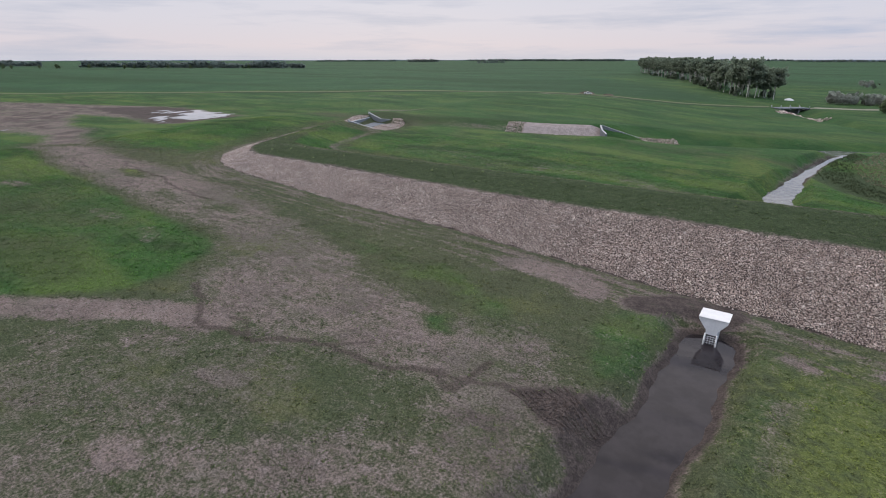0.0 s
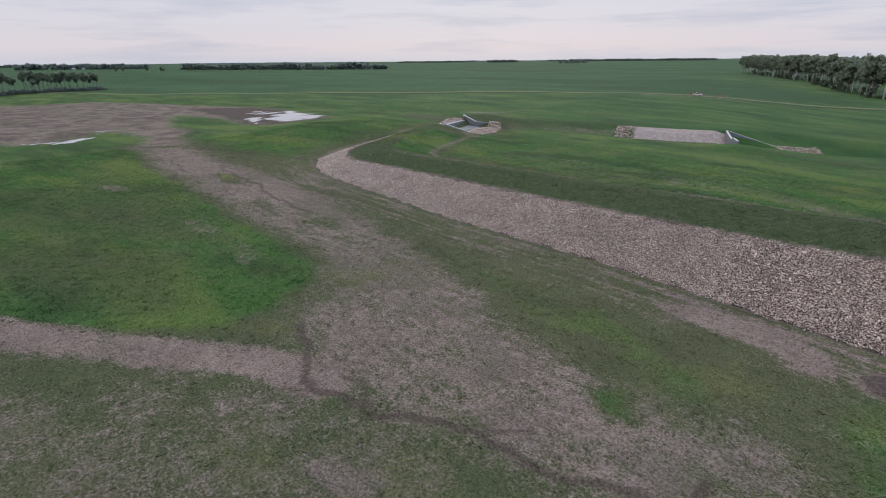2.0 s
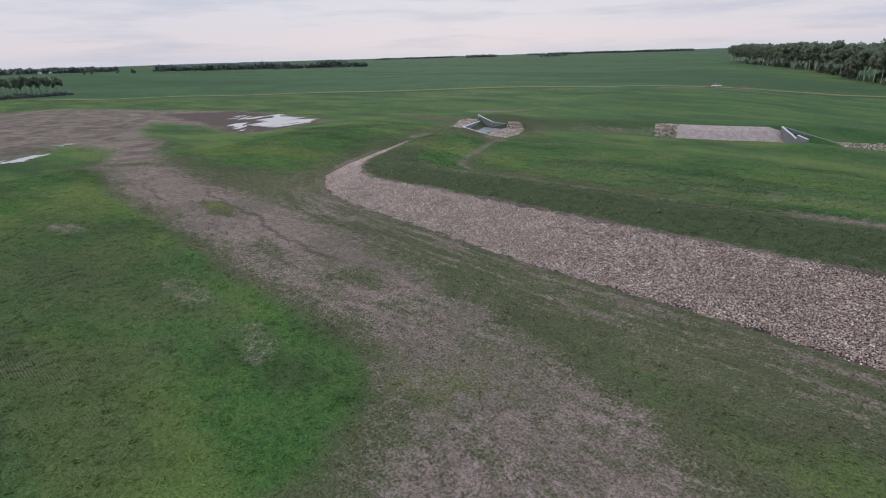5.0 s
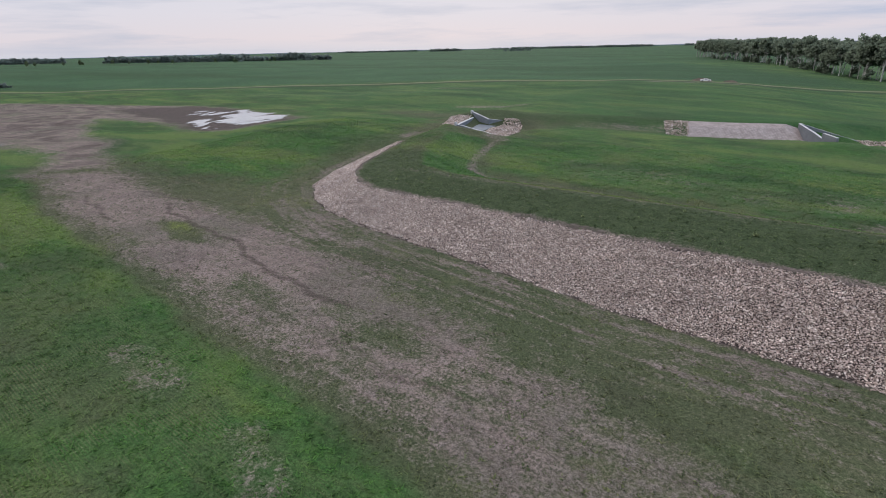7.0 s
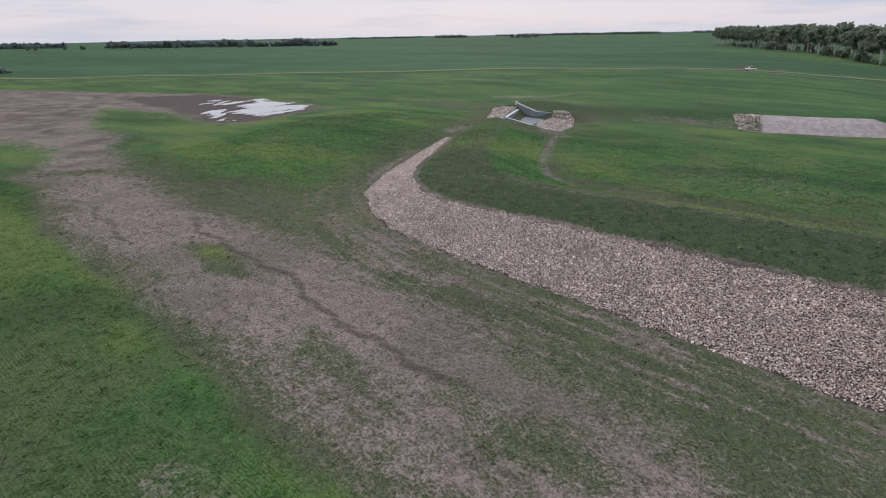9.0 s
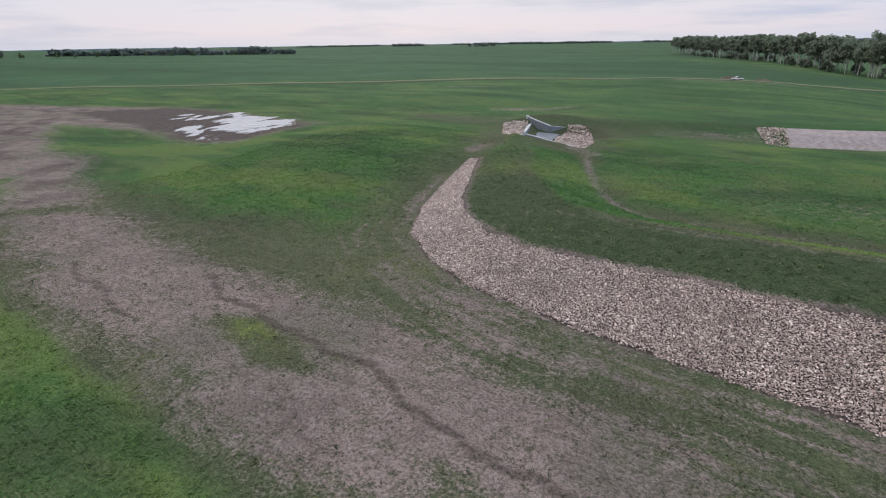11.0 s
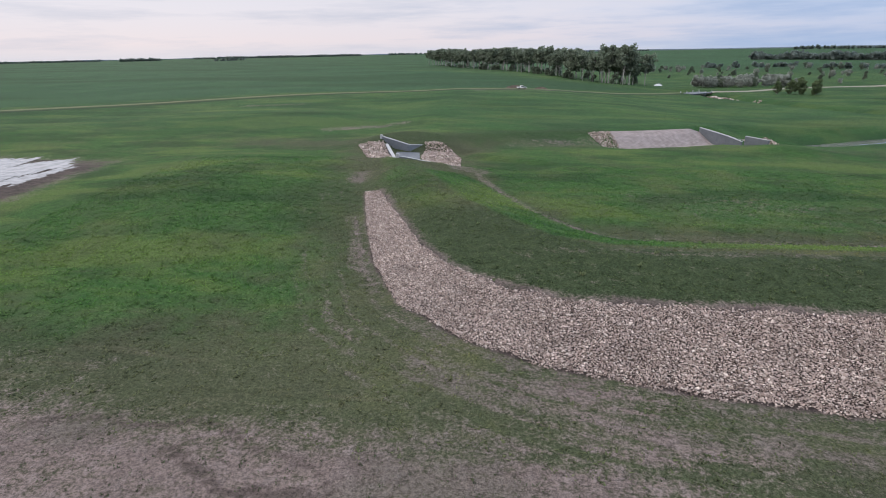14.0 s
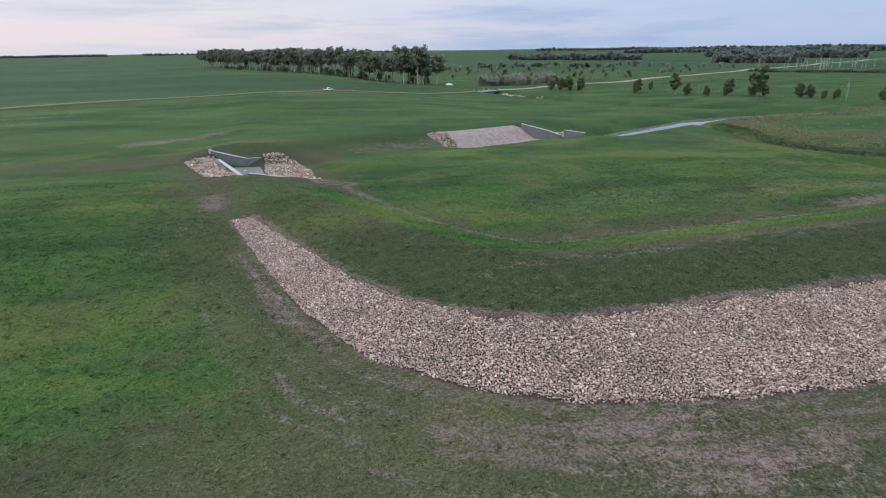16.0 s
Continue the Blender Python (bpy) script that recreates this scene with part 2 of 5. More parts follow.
    k.bump(k.math('ADD', k.math('MULTIPLY', fine, 0.6), k.math('MULTIPLY', tiny, 0.5)), 0.8, 0.25)
    wet = k.math('MULTIPLY', k.ramp(mud, 0.5, 1.0), -0.08)
    return k.done(c, k.math('ADD', wet, 0.95))


def see_through(k, colour, share):
    """Thin leaves let the sky's light through to their under side."""
    tr = k.t.nodes.new("ShaderNodeBsdfTranslucent")
    k.put(colour, tr.inputs["Color"])
    mx = k.t.nodes.new("ShaderNodeMixShader")
    mx.inputs[0].default_value = share
    k.t.links.new(k.bsdf.outputs[0], mx.inputs[1])
    k.t.links.new(tr.outputs[0], mx.inputs[2])
    k.t.links.new(mx.outputs[0], k.t.nodes["Material Output"].inputs["Surface"])


def tuft_material():
    k = Mat("tuft_blades", rough=0.85, spec=0.15)
    g, _, _, _, _ = grass_colour(k)
    c = k.mix(1.0, g, k.mix(k.island(), (1.25, 1.25, 1.2), (2.5, 2.45, 2.2)), 'MULTIPLY')
    see_through(k, c, 0.5)
    return k.done(c)


def simple(name, lo, hi, scale, rough=0.9, spec=0.2, bump=0.3, dist=0.02, per="", vary=0.5):
    """Two tones at two scales, and a tone of its own for each object or piece."""
    k = Mat(name, rough, spec)
    a, b = k.noise(scale, 5, 0.6), k.noise(scale * 7, 4, 0.65)
    c = k.mix(k.ramp(k.math('ADD', k.math('MULTIPLY', a, 0.6), k.math('MULTIPLY', b, 0.4)), 0.32, 0.68), lo, hi)
    if per:
        r = k.info("Random") if per == "object" else k.island()
        c = k.mix(1.0, c, k.mix(r, (1 - vary,) * 3, (1 + vary,) * 3), 'MULTIPLY')
    k.bump(k.math('ADD', a, b), bump, dist)
    return k.done(c)


def stone_material(name, per):
    k = Mat(name, 0.88, 0.25)
    r = k.info("Random") if per == "object" else k.island()
    n = k.t.nodes.new("ShaderNodeValToRGB")
    e = n.color_ramp.elements
    e[0].position, e[0].color = 0.0, (0.17, 0.135, 0.118, 1)
    e[1].position, e[1].color = 1.0, (0.82, 0.75, 0.69, 1)
    for p, col in ((0.22, (0.33, 0.262, 0.228)), (0.45, (0.47, 0.380, 0.335)), (0.68, (0.43, 0.360, 0.33)), (0.85, (0.60, 0.510, 0.455))):
        x = e.new(p)
        x.color = (*col, 1)
    k.put(r, n.inputs[0])
    f = k.noise(9.0, 5, 0.65)
    c = k.mix(k.math('MULTIPLY', k.ramp(f, 0.45, 0.75), 0.45), n.outputs[0], (0.20, 0.16, 0.14))
    drift = k.math('ADD', k.math('MULTIPLY', k.noise(1.6, 3, 0.6), 0.6), k.math('MULTIPLY', k.noise(0.35, 3, 0.6), 0.4))
    c = k.mix(1.0, c, k.mix(k.ramp(drift, 0.36, 0.64), (0.80, 0.79, 0.78), (1.18, 1.17, 1.16)), 'MULTIPLY')
    k.bump(f, 0.5, 0.03)
    return k.done(c)


def water_material(name, tint, rough=0.06, ripple=0.02, spec=0.5):
    k = Mat(name, rough, spec)
    a = k.noise(0.7, 4, 0.6)
    k.bump(k.noise(1.5, 3, 0.5), 0.15, ripple)
    k.bsdf.inputs["IOR"].default_value = 1.33
    return k.done(k.mix(k.ramp(a, 0.35, 0.65), tint, tuple(v * 1.5 for v in tint)))


M_GROUND = ground_material()
M_TUFT = tuft_material()
M_STONE = stone_material("riprap_stone", "island")
M_STONE_P = stone_material("riprap_stone_single", "object")
M_BED = simple("riprap_bed_soil", (0.06, 0.05, 0.045), (0.11, 0.09, 0.08), 1.5)
M_CONC = simple("cast_concrete", (0.14, 0.155, 0.175), (0.20, 0.22, 0.24), 0.6, 0.85, 0.2, 0.2, 0.01)
# paler copy of the concrete, for edges the sky lights
M_CONC_TOP = simple("sky_lit_concrete", (0.38, 0.39, 0.40), (0.50, 0.51, 0.52), 0.8, 0.8, 0.2, 0.15, 0.01)
M_STEEL = simple("galvanised_steel", (0.55, 0.57, 0.60), (0.70, 0.72, 0.75), 1.2, 0.45, 0.5, 0.1, 0.005)
M_OPENING_SHADE = simple("opening_shade_dark", (0.05, 0.05, 0.055), (0.10, 0.10, 0.10), 3, 0.6)
M_WATER = water_material("creek_water", (0.12, 0.12, 0.12), 0.03, 0.006)
M_DITCH = water_material("silty_ditch_water", (0.022, 0.019, 0.021), 0.03, 0.002, 0.42)
# pale base colour makes up part of the sky's reflection
M_PUDDLE = water_material("puddle_water", (0.24, 0.24, 0.24), 0.03, 0.005)
M_BARK = simple("pale_poplar_bark", (0.40, 0.38, 0.36), (0.58, 0.56, 0.53), 1.0, per="object", vary=0.2)
M_BARK_GREY = simple("grey_ash_bark", (0.12, 0.115, 0.105), (0.20, 0.19, 0.175), 1.0, per="object", vary=0.2)
M_BARK_DEAD = simple("bleached_dead_wood", (0.38, 0.37, 0.35), (0.50, 0.48, 0.46), 1.0)


def leaf_material(name, lo, hi, vary):
    """Leaves: matt above, and the light of the sky passes through them."""
    k = Mat(name, 0.75, 0.2)
    c = k.mix(k.ramp(k.noise(0.5, 4), 0.32, 0.68), lo, hi)
    c = k.mix(1.0, c, k.mix(k.island(), (1 - vary,) * 3, (1 + vary,) * 3), 'MULTIPLY')
    k.raised(0.6)
    see_through(k, c, 0.5)
    return k.done(c)


# greyed and lightened: haze over the far trees is in this colour
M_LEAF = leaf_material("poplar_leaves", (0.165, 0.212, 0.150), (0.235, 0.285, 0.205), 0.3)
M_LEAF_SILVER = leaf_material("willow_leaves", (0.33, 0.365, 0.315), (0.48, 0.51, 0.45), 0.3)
# bluer and paler than near leaves: distance haze put into the colour
M_LEAF_FAR = leaf_material("hazed_wood_leaves", (0.165, 0.215, 0.195), (0.215, 0.265, 0.240), 0.3)
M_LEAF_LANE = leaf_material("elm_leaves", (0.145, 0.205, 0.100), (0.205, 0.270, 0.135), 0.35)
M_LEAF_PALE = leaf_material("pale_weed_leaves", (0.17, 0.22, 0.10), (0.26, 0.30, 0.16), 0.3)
M_GRAVEL = simple("gravel_road", (0.22, 0.21, 0.17), (0.32, 0.30, 0.25), 0.8)
M_REED = simple("dead_reeds", (0.20, 0.18, 0.125), (0.29, 0.262, 0.19), 0.8, 0.9, 0.1, 0, 0.01, "island", 0.35)
M_GRASS = simple("grass_blades", (0.055, 0.092, 0.026), (0.085, 0.130, 0.036), 0.15, 0.85, 0.15, 0, 0.01, "island", 0.45)
M_GRASS_DK = leaf_material("weed_leaves", (0.055, 0.078, 0.040), (0.090, 0.115, 0.060), 0.4)
M_CLOD = simple("wet_clods", (0.055, 0.042, 0.038), (0.10, 0.078, 0.068), 2.0, 0.75, 0.3, 0.4, 0.03, "island", 0.3)
M_WHITE = simple("white_paint", (0.72, 0.72, 0.72), (0.82, 0.82, 0.82), 2, 0.35, 0.5, 0, 0.01)
M_GLASS_DK = simple("dark_window", (0.02, 0.02, 0.025), (0.03, 0.03, 0.035), 2, 0.1, 0.5, 0, 0.01)
M_TYRE = simple("black_rubber", (0.02, 0.02, 0.02), (0.04, 0.04, 0.04), 2)


def mat_material():
    """Linked block mat, its joints running both ways across the slope and filled with gravel."""
    k = Mat("spillway_block_mat", 0.9, 0.2)
    c = k.mix(k.ramp(k.noise(1.1, 5, 0.6), 0.32, 0.68), (0.26, 0.225, 0.215), (0.37, 0.325, 0.315))
    sep = k.t.nodes.new("ShaderNodeSeparateXYZ")
    k.t.links.new(k.co.outputs["Object"], sep.inputs[0])
    x, y = sep.outputs["X"], sep.outputs["Y"]
    a = k.ramp(k.math('SINE', k.math('MULTIPLY', k.math('ADD', x, k.math('MULTIPLY', y, 0.8)), 9.5)), 0.55, 0.95)
    e = k.ramp(k.math('SINE', k.math('MULTIPLY', k.math('SUBTRACT', y, k.math('MULTIPLY', x, 0.9)), 7.5)), 0.6, 0.95)
    joint = k.math('MAXIMUM', a, e)
    c = k.mix(k.math('MULTIPLY', joint, 0.28), c, (0.17, 0.145, 0.14))
    k.bump(k.math('SUBTRACT', k.noise(6.0, 4), joint), 0.5, 0.06)
    return k.done(c)


M_MAT = mat_material()


# ---------------------------------------------------------------- plan of the ground
def sided(X, Y, pts):
    """Distance to a polyline, positive on its right-hand side, and the place along it (segment number and share)."""
    best = np.full(X.shape, 1e18)
    side = np.ones(X.shape)
    along = np.zeros(X.shape)
    for i, ((ax, ay), (bx, by)) in enumerate(zip(pts[:-1], pts[1:])):
        dx, dy = bx - ax, by - ay
        q = dx * dx + dy * dy
        u = ((X - ax) * dx + (Y - ay) * dy) / q
        c = np.clip(u, 0, 1)
        d = (X - ax - c * dx) ** 2 + (Y - ay - c * dy) ** 2
        m = d < best
        best = np.where(m, d, best)
        side = np.where(m, np.where(dx * (Y - ay) - dy * (X - ax) > 0, -1.0, 1.0), side)
        along = np.where(m, i + c, along)
    return np.sqrt(best) * side, along


def inside(X, Y, pts, soft):
    """1 inside a closed outline, 0 outside, over a soft border."""
    pts = list(pts)
    hit = np.zeros(X.shape, bool)
    for (ax, ay), (bx, by) in zip(pts, pts[1:] + pts[:1]):
        if ay != by:
            hit ^= ((ay > Y) != (by > Y)) & (X < (bx - ax) * (Y - ay) / (by - ay) + ax)
    d, _ = sided(X, Y, pts + pts[:1])
    d = np.where(hit, 1, -1) * np.abs(d)
    return np.clip(0.5 + d / (2 * soft), 0, 1)


def band(X, Y, pts, half, soft):
    """1 along a polyline to a half width, fading over soft."""
    d, _ = sided(X, Y, pts)
    return np.clip((half + soft - np.abs(d)) / soft, 0, 1)


def smooth(a, b, v):
    t = np.clip((v - a) / (b - a), 0, 1)
    return t * t * (3 - 2 * t)


def bell(X, Y, x, y, sx, sy, turn=0.0):
    c, s = math.cos(radians(turn)), math.sin(radians(turn))
    u, v = (X - x) * c + (Y - y) * s, -(X - x) * s + (Y - y) * c
    return np.exp(-0.5 * ((u / sx) ** 2 + (v / sy) ** 2))


# the levee runs along y = 71 and turns north at x = -90
TOE = [(140, 40), (30, 47.5), (9, 49.7), (-4.5, 51.4), (-18.4, 53.3), (-34, 55.2), (-54, 56.2), (-63, 57.6), (-70, 58.5), (-80, 59.7), (-87, 61.4),
       (-92.2, 64), (-97.2, 68.5), (-100.6, 75.9), (-103.8, 87), (-106.4, 97.6)]
TOP = [(140, 60), (30, 61.6), (9, 61.8), (-4, 62.1), (-15, 62.5), (-30, 62.5), (-50, 64.0), (-66, 65.6), (-77, 66.4), (-85, 66.9), (-89.4, 68.6),
       (-93.8, 72.7), (-96.9, 77.8), (-98.6, 82), (-101.4, 89), (-104.2, 96.2)]
CREST = [(140, 70), (30, 70.5), (10, 70.6), (-17, 70), (-33, 70), (-57, 71.2), (-72, 71.6), (-82.5, 72.5), (-88.1, 76.7), (-94.3, 85.7), (-99.5, 96), (-103.3, 105), (-106, 116)]
NORTH_BANK = [(-113, 131), (-104, 136), (-90, 143.5), (-72, 150), (-45, 159), (-20, 170), (10, 190), (60, 215)]
ARM_NORTH = [(-27, 158.5), (0, 170), (24, 179), (45, 181), (75, 178)]
ARM_EAST = [(-2, 97), (-0.4, 104), (0.5, 115), (1.7, 124), (3.0, 133), (4.7, 143), (7.2, 154), (10.4, 165), (15, 174), (22, 180)]
POND = [(9, 136), (14, 122), (24, 110), (60, 96), (100, 88)]
SPILL_1 = [(-110.0, 131.2), (-106, 130.9), (-103.6, 132.8), (-99.5, 132.8), (-95, 130.6), (-94.6, 117), (-97.2, 116.8), (-101.3, 117.5), (-105.6, 116.9)]
ENTRY_1 = [(-110.4, 130.6), (-106, 115.8), (-111, 117.5), (-116, 121.5), (-115.5, 128)]
PAN = [(-280, 84), (-250, 106), (-212, 126), (-188, 123), (-155, 116), (-152, 92), (-175, 84), (-215, 74)]
# bare silt along the old drain, and the wide bare flat it comes from
SILT = [(-141, 48), (-130, 49.3), (-114, 43.6), (-97.5, 42), (-83, 40.1), (-73.5, 38.3), (-64, 37.5), (-58, 36.9), (-54.7, 36), (-50.4, 32.5), (-47.9, 27.1),
        (-42, 23), (-37, 21.6), (-31, 22), (-24, 24), (-19, 24.5), (-14.5, 21), (-9, 23), (-8.2, 28), (-10, 31), (-12, 37), (-15, 38), (-18, 36.4), (-24.2, 36.1),
        (-28.4, 37.4), (-32.5, 38.4), (-36.6, 41.6), (-43.8, 44.2), (-50.9, 46.8), (-61.6, 49.4), (-70, 51.1), (-81, 53.5), (-90, 55.4), (-106, 55.5), (-114, 55.8), (-121, 57.8), (-130, 58.4)]
FLAT = [(-321, 60), (-304, 94), (-246, 113), (-222, 122), (-199, 126), (-178, 120.5), (-157, 116.5), (-150.5, 101), (-153, 91), (-181, 93), (-205, 91), (-175, 75),
        (-157, 73), (-146, 65), (-131, 59), (-139, 51), (-154, 59), (-176, 57), (-160, 42), (-161, 34), (-220, 26), (-321, 34)]
ISLAND = [(-50, 46.6), (-44, 46.5), (-37.2, 45.2), (-29.1, 45.2), (-22.5, 43), (-17.8, 40.4), (-17.0, 37.6), (-20, 37), (-24.2, 37.8), (-32.7, 39.6), (-41, 43.4)]
DITCH = [(-2.7, 45.2), (-2.9, 43), (-3.1, 38), (-3.6, 32), (-4.4, 27), (-5.5, 18), (-6.5, 6), (-8, -20)]
ROAD = [(-1400, -330), (-370, 127), (-225, 198), (-143, 232), (-80, 251), (-46, 262), (-3, 292), (51, 326), (103, 338), (276, 418), (700, 600), (1500, 930)]


def base(X, Y):
    z = -0.9 - 0.03 * np.clip(X, -115, 25)
    z = z + 1.5 * bell(X, Y, -128, 104, 15, 17) + 1.6 * bell(X, Y, -150, 168, 26, 12) + 0.9 * bell(X, Y, -205, 150, 20, 9)
    z = z + 0.45 * inside(X, Y, [(-85, 85), (-20, 83), (-25, 128), (-60, 135), (-90, 120)], 8)
    z = z + 2.6 * smooth(145, 235, Y) * (1 - smooth(-75, -8, X)) * (1 - 0.8 * smooth(300, 700, Y)) + 1.3 * bell(X, Y, -110, 133, 5, 6) + 0.5 * bell(X, Y, -47, 160, 8, 5) + 1.5 * bell(X, Y, -39, 137.5, 6, 4)
    far = smooth(120, 260, np.hypot(X + 40, Y - 60))
    z = z + (0.7 * np.sin(X * 0.021 + 1.3) * np.sin(Y * 0.027 + X * 0.008) + 0.35 * np.sin(X * 0.06 + 0.4) * np.cos(Y * 0.05)) * far * (1 - smooth(700, 1500, np.hypot(X, Y)))
    p = inside(X, Y, PAN, 6)
    return z * (1 - p) + 2.5 * p


def cut(X, Y, z, pts, half, bottom, slope):
    """A channel with banks of that slope."""
    d, _ = sided(X, Y, pts)
    return np.minimum(z, bottom + np.maximum(np.abs(d) - half, 0) * slope)


def height(X, Y):
    X, Y = np.asarray(X, float), np.asarray(Y, float)
    b = base(X, Y)
    d_toe, _ = sided(X, Y, TOE + [(-110, 108), (-112, 118)])
    d_top, _ = sided(X, Y, TOP + [(-106.2, 104), (-108.5, 118)])
    d_cr, _ = sided(X, Y, CREST)
    f1 = np.clip(d_toe / np.maximum(d_toe - d_top, 1e-3), 0, 1)
    f2 = np.clip(d_top / np.maximum(d_top - d_cr, 1e-3), 0, 1)
    z_top, z_cr = 3.3, 4.4 - 0.6 * smooth(103, 115, Y)
    outer = np.where(d_toe < 0, b, np.where(d_top < 0, b * (1 - f1) + z_top * f1, z_top * (1 - f2) + z_cr * f2))
    inner = np.maximum(b, z_cr - 0.27 * np.maximum(d_cr - 2.2, 0))
    lev = np.where(d_cr < 0, outer, inner)
    n = smooth(117.5, 122, Y)
    z = lev * (1 - n) + b * n
    d_n, a_n = sided(X, Y, NORTH_BANK)
    lift = smooth(-7, 1.0, -d_n) * (1 - 0.75 * smooth(20, 120, -d_n)) * (1 - smooth(3.5, 5.5, a_n))
    z = z + 1.5 * lift * smooth(-118, -104, X)
    z = z + 0.9 * bell(X, Y, -102.5, 113.6, 4.5, 1.8)
    # spillways, creek and ditch
    e = inside(X, Y, ENTRY_1, 0.7)
    z = z * (1 - e) + np.minimum(z, 3.3 + 0.12 * np.maximum(-108 - X, 0)) * e
    e = inside(X, Y, SPILL_1, 1.1)
    z = z * (1 - e) + np.minimum(z, 1.95 - 0.05 * (X + 108)) * e
    z = cut(X, Y, z, [(-98, 125), (-86, 119)], 3.0, 1.3, 0.25)
    z = cut(X, Y, z, [(-66, 142.5), (-56, 146), (-46, 150)], 2.0, -0.5, 0.62)
    z = cut(X, Y, z, [(-41, 151), (-28, 159)], 3.0, -1.7, 0.56)
    z = cut(X, Y, z, ARM_NORTH, 3.0, -3.7, 0.42)
    z = cut(X + 0.3 * np.sin(Y * 0.35) + 0.14 * np.sin(Y * 1.1), Y, z, ARM_EAST, 0.5 + 1.1 * (1 - smooth(112, 136, Y)), -3.7, 0.85)
    z = cut(X, Y, z, POND, 4.0, -2.7, 0.2)
    z = cut(X, Y, z, [(-4, 302), (-2, 290), (4, 268), (14, 240), (40, 205), (60, 190)], 2.0, -3.0, 0.4)
    z = cut(X + 0.18 * np.sin(Y * 0.7) + 0.10 * np.sin(Y * 2.3), Y, z, DITCH, 1.6, -2.5, 0.68)
    return z


def marks(X, Y):
    """Where bare soil, wet mud, fresh and yellow growth and darker green lie."""
    soil = 0.20 * (1 - smooth(58, 66, Y)) * smooth(-146, -136, X)
    soil = np.maximum(soil, (0.80 - 0.14 * smooth(-78, -52, X)) * inside(X, Y, SILT, 3.0))
    soil = np.maximum(soil, 0.84 * inside(X, Y, FLAT, 3.5))
    for pts, half, soft, w in (
            ([(-66, 8.5), (-60, 10.9), (-56, 13.4), (-48, 18.2), (-42, 22.0), (-37, 23.2)], 1.1, 1.8, 0.95),
            ([(-22.6, 49.6), (-15.5, 49.2), (-13.6, 47.4)], 1.2, 2.0, 0.8),
            ([(30, 44.5), (9, 47.2), (-3, 49.6), (-14, 51), (-34, 53.6), (-54, 54.8), (-72, 57.4), (-86, 60.4), (-93, 63.6), (-98.5, 68.6), (-101.8, 76), (-105, 88)], 0.3, 1.2, 0.45),
            ([(-94, 60.6), (-89, 58.8), (-78, 55.4)], 1.0, 2.4, 0.45),
            ([(-29, 10.6), (-27.5, 10.4)], 0.9, 1.2, 0.75),
            ([(-31, 18.2), (-29, 18.5)], 0.7, 1.0, 0.75),
            ([(-38, 10), (-33, 13.5), (-30, 13)], 0.8, 2.2, 0.5),
            ([(-24, 12), (-18, 17), (-14, 19)], 1.6, 3.0, 0.62),
            ([(-34, -8), (-24, 4), (-12, 12)], 9, 7, 0.48),
            ([(-50, 2), (-40, 12), (-30, 18)], 5, 5, 0.44),
            ([(-25.5, 33.6), (-22, 31.0)], 1.5, 2.5, 0.75),
            ([(3.0, 43.8), (4.0, 43.2)], 0.5, 0.8, 0.75),
            ([(9, 45), (16, 43.5)], 0.4, 1.4, 0.55),
            ([(3, 37), (2.4, 30)], 0.5, 1.4, 0.45),
            ([(-109, 107), (-108.6, 103)], 0.6, 2.0, 0.6),
            ([(-103, 33), (-99, 33.5)], 0.6, 2.0, 0.5),
            ([(-76, 33.5), (-71, 33)], 0.8, 2.5, 0.42),
            ([(-64, 33), (-60, 31.5)], 0.6, 2.2, 0.42),
            ([(-88, 74), (-60, 73), (-20, 72.3), (20, 72.5)], 0.4, 0.9, 0.24),
            ([(-36, 87.5), (-28, 88.5), (-20, 88)], 1.0, 2.5, 0.66),
            ([(-22, 96), (-10, 92)], 1.5, 4, 0.45),
            ([(-98, 240), (-62, 254)], 2.5, 3, 0.8),
            (ROAD[:6], 1.4, 1.0, 0.34),
            ([(-95, 116), (-90.5, 102), (-87, 92.5), (-82.5, 84.5), (-76, 82.6), (-60, 82.6), (-45, 83.6)], 0.3, 1.0, 0.6),
            ([(-74, 84.5), (-60, 84.5), (-40, 85.5)], 0.5, 3.0, 0.38),
            ([(-96, 114.5), (-93, 112)], 1.0, 2.0, 0.6),
            ([(-166, 196), (-150, 198)], 1.0, 3.0, 0.5),
            ([(-128, 152), (-112, 158)], 1.0, 3.0, 0.5),
            ([(-70, 97), (-50, 95), (-30, 98)], 3, 6, 0.32),
            ([(-86, 139), (-72, 143.5)], 2.0, 3.5, 0.42)):
        soil = np.maximum(soil, w * band(X, Y, pts, half, soft))
    mud = 1.0 * inside(X, Y, [(-232, 104), (-212, 125), (-188, 124), (-153, 117), (-149, 92), (-157, 88), (-190, 97)], 4)
    mud = np.maximum(mud, 0.52 * inside(X, Y, FLAT, 4))
    mud = np.maximum(mud, 0.7 * inside(X, Y, [(-198, 52), (-172, 56), (-158, 44), (-161, 36), (-182, 44)], 4))
    mud = np.maximum(mud, 0.6 * inside(X, Y, [(-300, 68), (-290, 92), (-262, 86), (-262, 66), (-300, 60)], 8))
    mud = np.maximum(mud, 0.55 * inside(X, Y, [(-16.5, 24), (-13, 29), (-4, 20), (-9, 16), (-14.5, 19)], 1.8))
    mud = np.maximum(mud, 0.9 * inside(X, Y, [(-13.4, 28.6), (-9.8, 31.0), (-6, 33), (-4.6, 26), (-5, 20), (-8, 24.6)], 1.0))
    mud = np.maximum(mud, band(X + 0.18 * np.sin(Y * 0.7), Y, DITCH, 2.4, 0.7))
    mud = np.maximum(mud, 0.9 * band(X, Y, [(-9, 47), (-6, 49.5), (-2, 49.6)], 1.2, 1.5))
